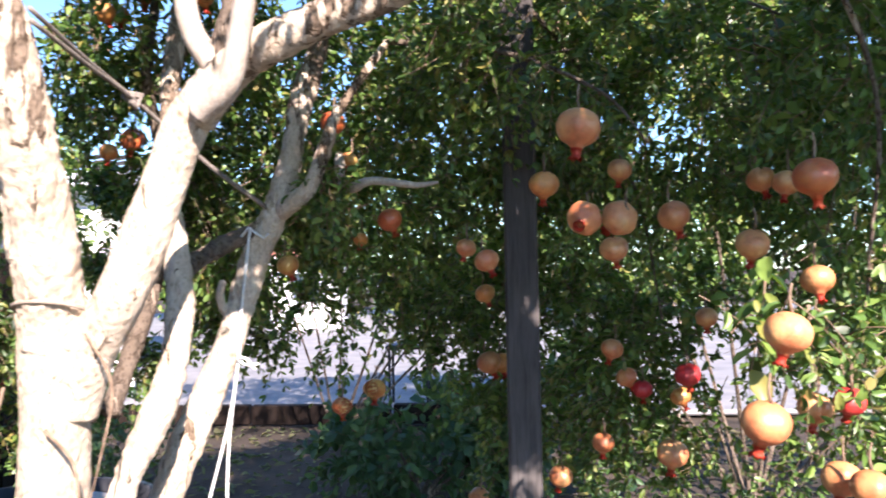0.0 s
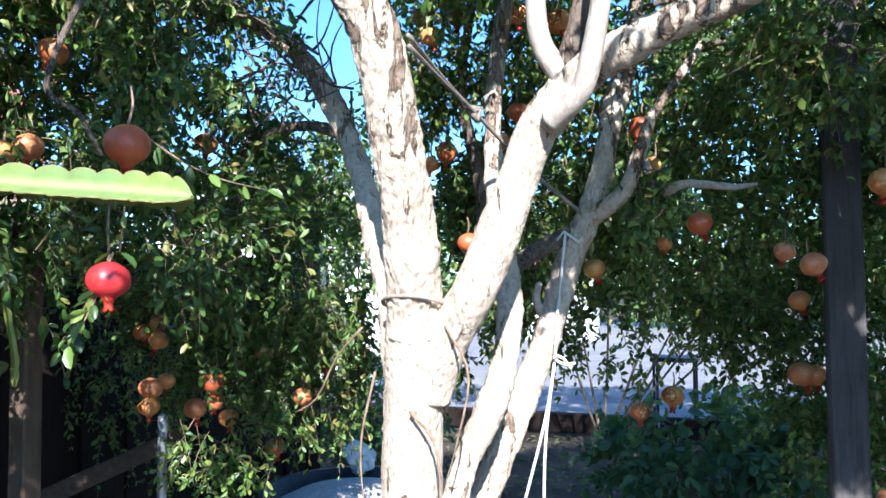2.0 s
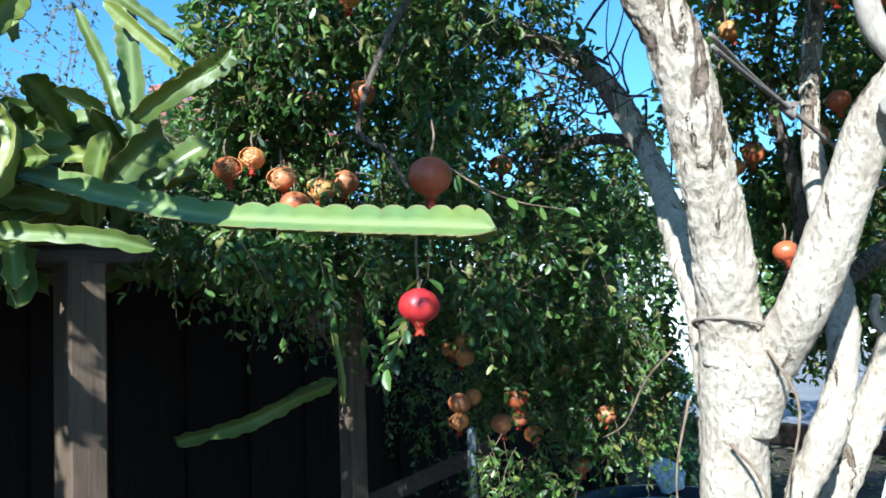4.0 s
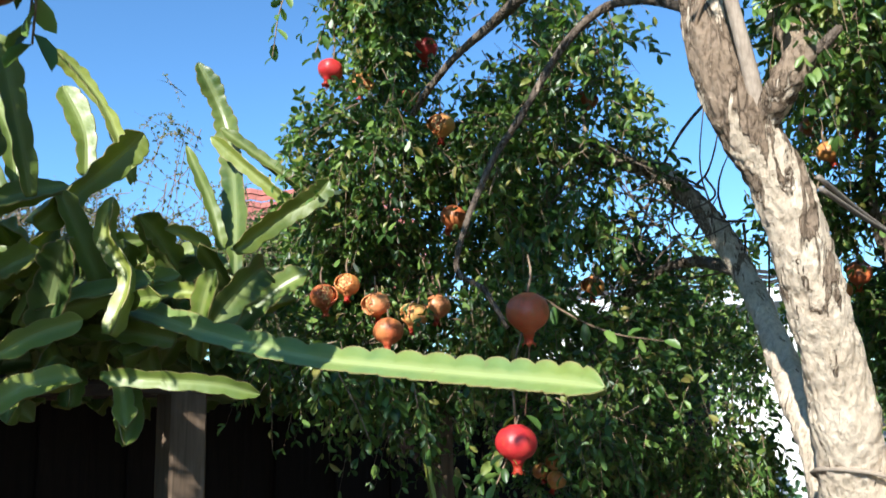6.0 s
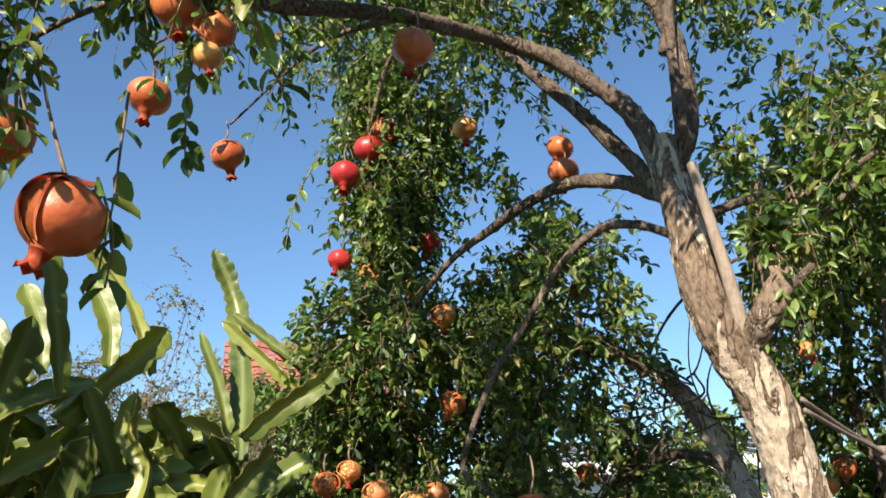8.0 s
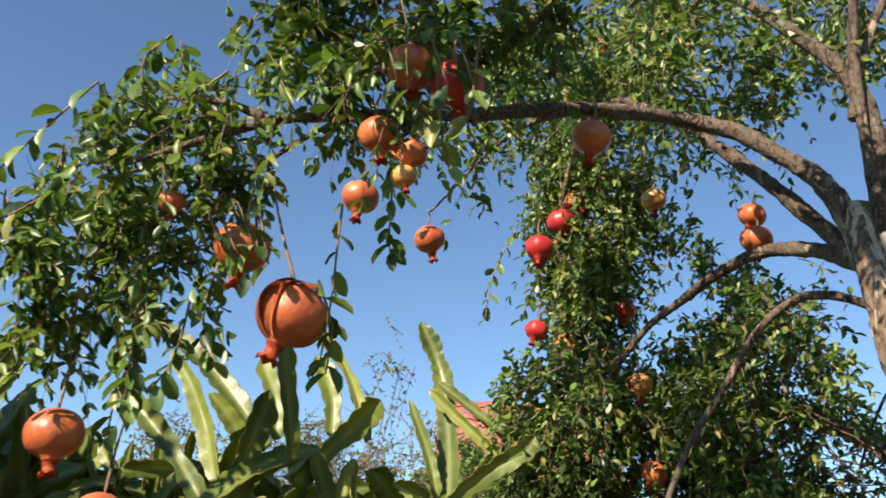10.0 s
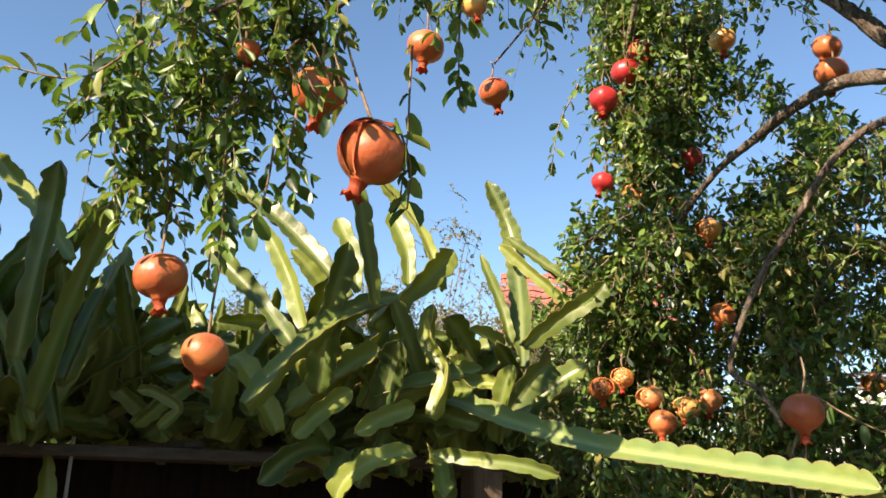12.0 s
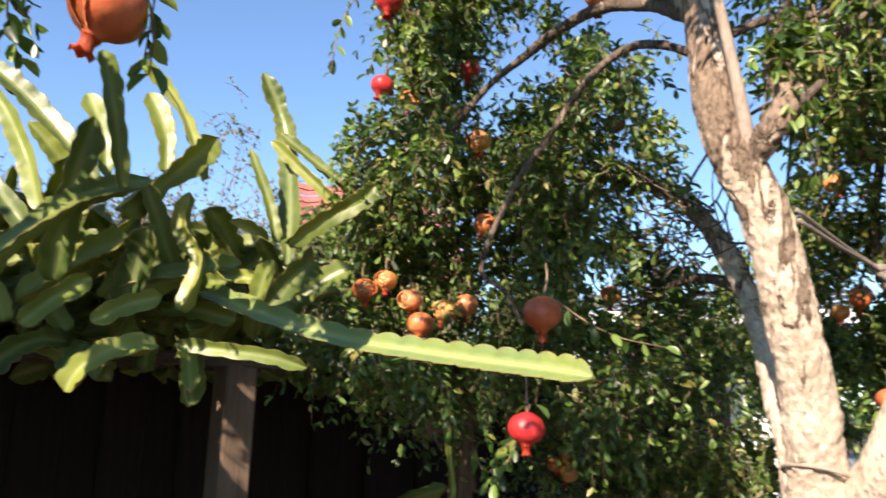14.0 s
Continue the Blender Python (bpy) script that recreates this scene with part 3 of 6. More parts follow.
def house(name, at, turn, width, depth, height, wall, label, windows, roof_rise, eave=0.45, tiles=None, edge=None):
    h = thing(name, at, label, "house")
    h.rotation_euler.z = radians(turn)
    part("wall", box_bm(width, depth, height, (0, depth / 2, height / 2), 0.0), wall, h)
    bm = bmesh.new()
    w, d0, d1 = width / 2 + eave, -eave, depth + eave
    rows = 12
    for face in (0, 1):
        for k in range(rows):
            fa, fb = k / rows, (k + 1) / rows
            ya, yb = (d0 + (depth / 2 - d0) * f for f in (fa, fb))
            if face:
                ya, yb = (d1 + (depth / 2 - d1) * f for f in (fa, fb))
            za, zb = height - 0.1 + roof_rise * fa, height - 0.1 + roof_rise * fb
            cols = max(8, int(width / 0.28))
            for c in range(cols):
                xa, xb = -w + 2 * w * c / cols, -w + 2 * w * (c + 1) / cols
                xm = (xa + xb) / 2
                q = [bm.verts.new(co) for co in ((xa, ya, za + 0.02), (xm, ya, za + 0.055), (xb, ya, za + 0.02), (xb, yb, zb), (xm, yb, zb + 0.035), (xa, yb, zb))]
                bm.faces.new((q[0], q[1], q[4], q[5]))
                bm.faces.new((q[1], q[2], q[3], q[4]))
    part("roof", bm, tiles or M_TILE, h, "grey-brown shingle roof" if tiles else "red-brown clay tile roof", smooth=False)
    part("fascia", box_bm(2 * w, 0.04, 0.18, (0, -eave + 0.02, height - 0.1), 0.005), edge or M_TRIM, h)
    for wx, wz, ww, wh in windows:
        win = part("window", box_bm(ww + 0.12, 0.06, wh + 0.12, (wx, -0.012, wz), 0.01), M_TRIM, h)
        part("pane", box_bm(ww * 0.47, 0.02, wh, (wx - ww * 0.25, -0.045, wz), 0.0), M_GLASS, win)
        part("pane", box_bm(ww * 0.47, 0.02, wh, (wx + ww * 0.25, -0.045, wz), 0.0), M_GLASS, win)
    return h


house("bungalow", (-6.3, 9.9, 0), 24, 3.5, 5, 2.9, M_WHITE, "white-walled bungalow with grey-framed windows", [(0.35, 1.75, 0.7, 1.0), (-1.0, 1.7, 0.7, 1.0)], 0.7, tiles=M_SHINGLE)
house("garage", (-4.95, 21.5, 0), 8, 1.9, 3, 2.0, M_WHITE, "small white outbuilding across the yard", [(0.0, 1.2, 0.7, 0.7)], 0.5, 0.15)
house("neighbour_house", (-9.2, 6.63, 0), 60, 2.4, 5, 3.3, M_STUCCO, "neighbouring house with a red clay tile roof", [(-0.5, 1.7, 1.0, 1.0)], 1.95, 0.2, edge=M_TILE)

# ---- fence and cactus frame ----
fence = thing("board_fence", (-3.02, 0, 0), "weathered brown board fence with deep shade put into its colour", "fence")
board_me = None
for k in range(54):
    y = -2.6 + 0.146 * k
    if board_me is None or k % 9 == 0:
        b = part("board", box_bm(0.018, 0.162, 1.72, (0, 0, 0), 0.003), M_SHADED_WOOD, fence)
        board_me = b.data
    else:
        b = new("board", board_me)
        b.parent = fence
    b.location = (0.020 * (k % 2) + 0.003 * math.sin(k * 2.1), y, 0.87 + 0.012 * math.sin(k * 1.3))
for z in (0.35, 1.0, 1.6):
    part("fence_rail", box_bm(0.04, 7.9, 0.085, (-0.05, 1.2, z), 0.004), M_RAIL, fence)
for y in (-2.4, 0.0, 2.4, 4.8):
    part("fence_post", box_bm(0.09, 0.09, 1.75, (-0.08, y, 0.875), 0.006), M_POST, fence)

frame_at = Vector((-2.06, 1.02, 0))
trellis = thing("cactus_trellis", frame_at, "wooden post and rail frame under the climbing cactus", "trellis")
rail_dir = Vector((-0.287, -0.958, 0))
rail_turn = Matrix.Rotation(math.atan2(rail_dir.y, rail_dir.x) - math.pi / 2, 4, "Z")
part("rail", box_bm(0.05, 2.6, 0.032, rail_dir * 1.15 + Vector((0, 0, 1.705)), 0.004, rail_turn), M_RAIL, trellis)
part("rail", box_bm(0.05, 2.6, 0.032, rail_dir * 1.15 + Vector((-0.42, 0.12, 1.70)), 0.004, rail_turn), M_RAIL, trellis)
part("post", box_bm(0.092, 0.092, 1.70, (-0.02, 0, 0.85), 0.006), M_POST, trellis)
part("post", box_bm(0.092, 0.092, 1.70, rail_dir * 2.2 + Vector((-0.02, 0, 0.85)), 0.006), M_POST, trellis)
for k in range(6):
    part("cross_slat", box_bm(0.5, 0.06, 0.02, rail_dir * (0.1 + 0.42 * k) + Vector((-0.21, 0.06, 1.732)), 0.003, Matrix.Rotation(0.28, 4, "Z")), M_RAIL, trellis)

post = thing("wooden_post", (0.168, 2.8, 0), "square weathered grey-brown wooden post", "post")
part("shaft", box_bm(0.105, 0.105, 2.5, (0, 0, 1.25), 0.008), M_OLDPOST, post)
frame_post = thing("wooden_post", (-2.23, 2.02, 0), "narrow brown wooden post by the leaf curtain", "post")
part("shaft", box_bm(0.07, 0.07, 1.75, (0, 0, 0.875), 0.006), M_POST, frame_post)
pipe = thing("metal_pipe", (-2.34, 2.78, 0), "thin grey metal pipe stake beside the fence", "stake")
pv, pf = tube([(0, 0, 0), (0, 0, 0.5), (0, 0.004, 1.02)], 0.019, 0.019, 12, 0.1)
from_arrays("tube", pv, pf, M_GREYPIPE, pipe, smooth=True)
plank = thing("leaning_plank", (-2.75, 2.45, 0), "weathered plank leaning low against the fence", "plank")
part("board", box_bm(0.7, 0.025, 0.07, (0.2, 0.2, 0.80), 0.004, Matrix.Rotation(radians(40), 4, "Z") @ Matrix.Rotation(radians(-22), 4, "Y")), M_RAIL, plank)
shed = thing("garden_shed", (-5.2, -0.7, 0), "dark shed behind the fence with a pale roof edge", "shed")
part("wall", box_bm(1.6, 1.5, 2.4, (0, 0, 1.2), 0.01), M_DARK, shed)
part("roof", box_bm(1.8, 1.7, 0.05, (0, 0, 2.46), 0.01), M_TRIM, shed)
stake = thing("garden_stake", (-2.78, -0.04, 0), "thin pale blue stake in the cactus", "stake")
pv, pf = tube([(-0.10, 0.02, 0), (-0.06, 0, 1.2), (0.04, -0.01, 2.12)], 0.006, 0.006, 8, 0.2)
from_arrays("tube", pv, pf, M_TRIM, stake, smooth=True)


# ---- pomegranate tree ----
tree = thing("pomegranate_tree", (-0.80, 1.78, 0), "old pomegranate tree with flaking tan bark and glossy green leaves", "tree")
trunk = limb("trunk", [(-0.84, 1.80, -0.05), (-0.83, 1.79, 0.5), (-0.80, 1.76, 1.1), (-0.785, 1.74, 1.33), (-0.76, 1.70, 1.5)], 0, 0, M_BARK, tree,
             "tan trunk with flaking bark", sides=84, step=0.006, rough=0.03, knobs=0.10, radii=[0.105, 0.085, 0.066, 0.066, 0.066, 0.062])
main = limb("limb", [(-0.765, 1.71, 1.44), (-0.745, 1.63, 1.67), (-0.75, 1.56, 1.86), (-0.765, 1.51, 2.03), (-0.793, 1.472, 2.13), (-0.828, 1.445, 2.25), (-0.858, 1.458, 2.41), (-0.888, 1.48, 2.55), (-0.905, 1.49, 2.64)],
            0, 0, M_BARK, tree, "main limb with pale flaked patches", sides=96, step=0.005, rough=0.12, knobs=0.17, radii=[0.060, 0.055, 0.051, 0.050, 0.049, 0.042, 0.039, 0.041, 0.035])
limb("limb", [(-0.75, 1.745, 1.30), (-0.70, 1.72, 1.43), (-0.62, 1.69, 1.54), (-0.54, 1.67, 1.71), (-0.48, 1.66, 1.85), (-0.42, 1.655, 1.92)], 0, 0, M_BARK, tree,
     sides=64, step=0.007, rough=0.05, knobs=0.11, radii=[0.050, 0.050, 0.047, 0.043, 0.042, 0.040])
limb("limb", [(-0.47, 1.66, 1.86), (-0.38, 1.64, 1.95), (-0.29, 1.61, 1.985), (-0.20, 1.59, 2.015), (-0.08, 1.58, 2.05), (0.12, 1.6, 2.16), (0.4, 1.7, 2.36), (0.7, 1.85, 2.5)],
     0, 0, M_BARK, tree, sides=26, step=0.014, rough=0.10, knobs=0.15, radii=[0.040, 0.036, 0.034, 0.031, 0.028, 0.022, 0.012])
limb("limb", [(-0.44, 1.61, 1.855), (-0.375, 1.575, 1.90), (-0.345, 1.55, 1.98), (-0.325, 1.53, 2.07), (-0.30, 1.50, 2.22), (-0.24, 1.48, 2.5), (-0.2, 1.5, 2.8)], 0.024, 0.012, M_SMOOTH, tree, "smooth grey upright shoot", sides=16, rough=0.02, knobs=0.06)
limb("limb", [(-0.42, 1.66, 1.94), (-0.465, 1.64, 2.02), (-0.47, 1.62, 2.13), (-0.46, 1.6, 2.3), (-0.42, 1.62, 2.6)], 0.025, 0.012, M_SMOOTH, tree, sides=14, rough=0.03, knobs=0.1)
limb("limb", [(-0.43, 1.66, 1.93), (-0.40, 1.66, 2.04), (-0.37, 1.68, 2.2), (-0.34, 1.7, 2.5)], 0.026, 0.010, M_LIMB, tree, sides=14)
left = limb("limb", [(-0.83, 1.75, 1.22), (-0.835, 1.76, 1.38), (-0.875, 1.81, 1.54), (-0.97, 1.93, 1.69), (-1.06, 2.03, 1.85), (-1.14, 2.10, 1.97), (-1.25, 2.13, 2.15), (-1.39, 2.16, 2.29), (-1.57, 2.18, 2.38), (-1.77, 2.20, 2.44), (-1.97, 2.20, 2.47), (-2.2, 2.15, 2.36)],
            0, 0, M_BARK, tree, sides=32, step=0.009, radii=[0.034, 0.034, 0.033, 0.032, 0.031, 0.031, 0.030, 0.027, 0.024, 0.020, 0.014, 0.008])
limb("limb", [(-1.13, 2.09, 1.96), (-1.30, 2.20, 2.02), (-1.44, 2.25, 2.03), (-1.58, 2.30, 1.99), (-1.69, 2.32, 1.94), (-1.85, 2.4, 1.8), (-1.95, 2.5, 1.5)], 0.020, 0.006, M_LIMB, tree, sides=12)
limb("limb", [(-0.90, 1.49, 2.50), (-1.07, 1.565, 2.62), (-1.25, 1.60, 2.69), (-1.39, 1.60, 2.68), (-1.59, 1.63, 2.65), (-1.76, 1.66, 2.62), (-1.9, 1.64, 2.5), (-1.98, 1.6, 2.3)], 0.022, 0.007, M_LIMB, tree, sides=14)
limb("limb", [(-0.89, 1.47, 2.40), (-0.98, 1.46, 2.45), (-1.07, 1.45, 2.46), (-1.15, 1.41, 2.39), (-1.23, 1.36, 2.25), (-1.29, 1.31, 2.13), (-1.35, 1.27, 1.94), (-1.30, 1.30, 1.88), (-1.26, 1.32, 1.80)], 0.0115, 0.004, M_LIMB, tree, sides=12)
arch = limb("limb", [(-0.90, 1.49, 2.52), (-0.935, 1.45, 2.69), (-1.00, 1.40, 2.79), (-1.08, 1.34, 2.88), (-1.16, 1.22, 2.92), (-1.15, 0.93, 2.83), (-1.14, 0.75, 2.75), (-1.14, 0.60, 2.68), (-1.12, 0.42, 2.60), (-1.15, 0.24, 2.54), (-1.21, 0.10, 2.47), (-1.27, -0.01, 2.41)],
            0, 0, M_LIMB, tree, "long arching limb", sides=16, radii=[0.028, 0.025, 0.023, 0.021, 0.019, 0.016, 0.0145, 0.013, 0.011, 0.009, 0.006, 0.003])
limb("limb", [(-0.92, 1.50, 2.52), (-1.03, 1.50, 2.68), (-1.13, 1.45, 2.83), (-1.23, 1.40, 2.96), (-1.36, 1.36, 3.10), (-1.6, 1.42, 3.3), (-1.9, 1.52, 3.36), (-2.05, 1.55, 3.15)], 0.023, 0.007, M_LIMB, tree, sides=16)
limb("limb", [(-0.90, 1.49, 2.54), (-0.84, 1.50, 2.66), (-0.84, 1.50, 2.83), (-0.86, 1.47, 2.97), (-0.93, 1.42, 3.11), (-1.06, 1.35, 3.30), (-1.3, 1.3, 3.5), (-1.6, 1.3, 3.6)], 0.029, 0.008, M_LIMB, tree, sides=18)
limb("limb", [(-0.855, 1.48, 2.95), (-0.84, 1.5, 3.1), (-0.80, 1.52, 3.4)], 0.018, 0.008, M_LIMB, tree)
limb("limb", [(-0.86, 1.47, 2.85), (-0.83, 1.52, 3.05), (-0.72, 1.6, 3.35)], 0.014, 0.007, M_LIMB, tree)
# the pale stick and the knobbed spur beside the main limb
limb("limb", [(-0.762, 1.455, 2.155), (-0.760, 1.425, 2.24), (-0.765, 1.39, 2.36), (-0.768, 1.345, 2.485)], 0.0155, 0.0095, M_STICK, tree, "pale bare stick beside the limb", sides=12, rough=0.02, knobs=0.08)
limb("limb", [(-0.865, 1.478, 2.50), (-0.845, 1.468, 2.60), (-0.832, 1.451, 2.684), (-0.83, 1.449, 2.815), (-0.816, 1.438, 2.975), (-0.786, 1.436, 3.156)], 0.015, 0.010, M_LIMB, tree, sides=12)
limb("sprig", [(-0.80, 1.405, 2.40), (-0.818, 1.402, 2.365), (-0.838, 1.405, 2.33), (-0.85, 1.425, 2.30)], 0.005, 0.003, M_TWIG, tree, sides=6, step=0.01)
limb("limb", [(-0.76, 1.47, 2.13), (-0.715, 1.46, 2.18), (-0.688, 1.47, 2.225), (-0.70, 1.49, 2.275), (-0.735, 1.53, 2.34), (-0.755, 1.56, 2.42), (-0.74, 1.60, 2.52)], 0, 0, M_BARK, tree, "knobbly spur", sides=30, step=0.006, radii=[0.026, 0.028, 0.028, 0.024, 0.020, 0.018, 0.014, 0.008], rough=0.3, knobs=0.6)
limb("limb", [(-0.685, 1.47, 2.225), (-0.655, 1.475, 2.235), (-0.62, 1.48, 2.262)], 0.012, 0.008, M_LIMB, tree)
limb("limb", [(-0.70, 1.50, 2.30), (-0.66, 1.52, 2.36), (-0.60, 1.54, 2.38), (-0.54, 1.58, 2.44)], 0.010, 0.005, M_LIMB, tree)
limb("limb", [(-0.85, 1.48, 2.42), (-0.74, 1.52, 2.45), (-0.62, 1.56, 2.44), (-0.5, 1.6, 2.5)], 0.013, 0.006, M_LIMB, tree)
# canes behind
limb("limb", [(-0.84, 1.90, -0.05), (-0.82, 1.92, 0.7), (-0.75, 1.95, 1.08), (-0.67, 2.00, 1.30), (-0.655, 2.05, 1.47), (-0.68, 2.10, 1.62), (-0.72, 2.15, 1.79), (-0.75, 2.25, 2.1), (-0.72, 2.35, 2.5)], 0.040, 0.020, M_BARK, tree, sides=18)
cane = limb("limb", [(-1.0, 2.15, -0.05), (-0.92, 2.22, 0.5), (-0.78, 2.30, 1.02), (-0.71, 2.35, 1.22), (-0.63, 2.38, 1.43), (-0.58, 2.40, 1.61), (-0.52, 2.40, 1.73), (-0.48, 2.40, 1.87), (-0.45, 2.42, 2.04), (-0.41, 2.45, 2.18), (-0.38, 2.50, 2.40), (-0.3, 2.6, 2.7)],
            0, 0, M_BARK, tree, "leaning cane tied with a white cord", sides=20, radii=[0.05, 0.046, 0.042, 0.040, 0.038, 0.036, 0.032, 0.028, 0.022, 0.014])
limb("limb", [(-0.52, 2.40, 1.73), (-0.41, 2.33, 1.79), (-0.36, 2.33, 1.91), (-0.33, 2.35, 2.00), (-0.2, 2.4, 2.2)], 0.028, 0.010, M_BARK, tree, sides=14)
limb("limb", [(-0.70, 2.18, 1.58), (-0.64, 2.35, 1.65), (-0.52, 2.41, 1.71)], 0.026, 0.024, M_LIMB, tree, sides=12)
limb("limb", [(-0.40, 2.72, 1.93), (-0.36, 2.55, 1.83), (-0.31, 2.43, 1.80), (-0.25, 2.40, 1.815), (-0.13, 2.40, 1.80), (-0.07, 2.44, 1.81)], 0, 0, M_SMOOTH, tree, sides=12, radii=[0.016, 0.015, 0.013, 0.010, 0.005])
limb("limb", [(-0.63, 2.38, 1.42), (-0.665, 2.36, 1.49), (-0.655, 2.35, 1.545)], 0.014, 0.009, M_BARK, tree)
limb("limb", [(-0.95, 2.3, 1.2), (-0.93, 2.55, 1.55), (-0.90, 2.60, 1.77), (-0.92, 2.60, 1.93), (-0.97, 2.6, 2.2), (-0.95, 2.7, 2.6)], 0.030, 0.014, M_LIMB, tree, sides=12)
limb("limb", [(-0.97, 2.6, 2.1), (-0.85, 2.65, 2.3), (-0.8, 2.7, 2.7)], 0.018, 0.010, M_LIMB, tree)
# boughs that carry the outer crown
for pts in ([(-0.38, 2.5, 2.35), (0.1, 2.7, 2.5), (0.6, 2.7, 2.45), (1.0, 2.5, 2.2), (1.15, 2.3, 1.8)],
            [(0.1, 2.7, 2.5), (0.4, 2.9, 2.2), (0.55, 2.85, 1.8), (0.6, 2.75, 1.4)],
            [(0.4, 1.7, 2.36), (0.7, 1.8, 2.2), (0.85, 1.85, 1.9), (0.82, 1.85, 1.5)],
            [(-0.2, 2.4, 2.2), (0.1, 2.35, 2.15), (0.35, 2.2, 2.0), (0.45, 2.1, 1.85)],
            [(-0.95, 2.7, 2.6), (-1.3, 2.8, 2.8), (-1.7, 2.8, 2.6), (-1.95, 2.75, 2.0), (-2.0, 2.7, 1.4)],
            [(-1.3, 2.8, 2.8), (-1.4, 2.9, 2.4), (-1.45, 2.9, 1.9)],
            [(-0.72, 2.35, 2.5), (-0.6, 2.6, 2.9), (-0.3, 2.7, 3.1)],
            [(-1.6, 1.42, 3.3), (-1.75, 1.6, 3.45), (-2.0, 1.7, 3.3)],
            [(-1.14, 0.60, 2.68), (-1.25, 0.40, 2.66), (-1.38, 0.22, 2.50), (-1.47, 0.06, 2.26)],
            [(-1.14, 0.75, 2.75), (-1.35, 0.62, 2.80), (-1.55, 0.55, 2.78)],
            [(-1.15, 0.22, 2.53), (-1.22, 0.14, 2.58), (-1.30, 0.06, 2.60)],
            [(-1.16, 0.93, 2.84), (-1.5, 0.95, 2.95), (-1.83, 0.9, 2.84)]):
    limb("bough", pts, 0.009, 0.003, M_LIMB, tree, sides=8, step=0.03)
for pts in ([(-1.35, 2.2, 2.2), (-1.5, 2.15, 2.25), (-1.62, 2.1, 2.32)], [(-1.3, 2.18, 2.03), (-1.42, 2.15, 2.15), (-1.5, 2.1, 2.3)],
            [(-1.2, 2.12, 2.1), (-1.22, 2.08, 2.25), (-1.16, 2.02, 2.42)], [(-0.76, 1.66, 1.28), (-0.70, 1.66, 1.2), (-0.69, 1.66, 1.0), (-0.66, 1.68, 0.85)],
            [(-0.9, 1.72, 1.45), (-0.98, 1.75, 1.38), (-1.05, 1.78, 1.28), (-1.12, 1.8, 1.24)], [(-0.84, 1.66, 1.36), (-0.87, 1.65, 1.2), (-0.86, 1.66, 1.02)],
            [(-0.68, 1.66, 1.46), (-0.63, 1.66, 1.36), (-0.66, 1.67, 1.22), (-0.7, 1.7, 1.12)]):
    limb("sprig", pts, 0.0035, 0.0015, M_TWIG, tree, sides=6, step=0.03)

for k in range(54):
    seat = Vector(((-1.2, 2.1, 2.1), (-1.4, 2.16, 2.29), (-1.6, 2.18, 2.39), (-1.8, 2.2, 2.44), (-1.45, 2.25, 2.03), (-1.65, 2.31, 1.96), (-1.5, 2.2, 2.2), (-1.3, 2.14, 2.2), (-1.75, 2.3, 1.9))[k % 9])
    seat += Vector((random.uniform(-0.09, 0.09), random.uniform(-0.06, 0.06), random.uniform(-0.04, 0.04)))
    go = Vector((random.gauss(-0.2, 0.6), random.gauss(-0.3, 0.4), random.gauss(0.1, 0.6))).normalized()
    span = random.uniform(0.10, 0.24)
    side = Vector((random.gauss(0, 1), random.gauss(0, 1), random.gauss(-0.3, 0.6))) * 0.22 * span
    limb("sprig", [tuple(seat), tuple(seat + go * span * 0.4 + side), tuple(seat + go * span * 0.75 + side * 0.6), tuple(seat + go * span - side)], 0.0042, 0.0016, M_LIMB, tree, sides=5, step=0.03)

# ---- fruit ----
def lathe(profile, seg, lump=0.0, ribs=0, seed=0.0):
    verts, faces = [], []
    for k, (r, z) in enumerate(profile):
        for j in range(seg):
            a = 2 * math.pi * j / seg
            rr = r * (1 + 0.018 * math.cos(ribs * a + seed)) if ribs else r
            if lump:
                rr *= 1 + lump * noise.noise(Vector((math.cos(a) * 1.3 + seed, math.sin(a) * 1.3, z * 9)))
            verts.append((rr * math.cos(a), rr * math.sin(a), z))
    for k in range(len(profile) - 1):
        for j in range(seg):
            a, b = k * seg + j, k * seg + (j + 1) % seg
            faces.append((a, a + seg, b + seg, b))
    return verts, faces


# fruit that have split: the compass angle, in degrees, to which the split faces
CRACKED = {(-2.02, 1.40, 1.95): -12, (-1.96, 1.54, 1.93): -95, (-1.92, 1.65, 1.90): -100, (-2.03, 1.49, 1.99): -60, (-2.05, 1.57, 2.63): -30, (-1.85, 1.71, 2.47): -75,
           (-1.62, 2.13, 2.58): -20, (-1.70, 2.22, 2.00): -80, (-1.61, 1.39, 3.53): -40, (-2.06, 1.63, 3.20): -50, (-0.94, 0.39, 2.42): -70, (-0.48, 3.11, 1.08): -60, (-0.37, 3.19, 1.13): -110,
           (-2.01, 1.73, 2.61): -60, (-2.10, 2.43, 1.12): -80, (-0.74, 2.46, 2.37): -70, (-0.60, 2.40, 2.31): -100}


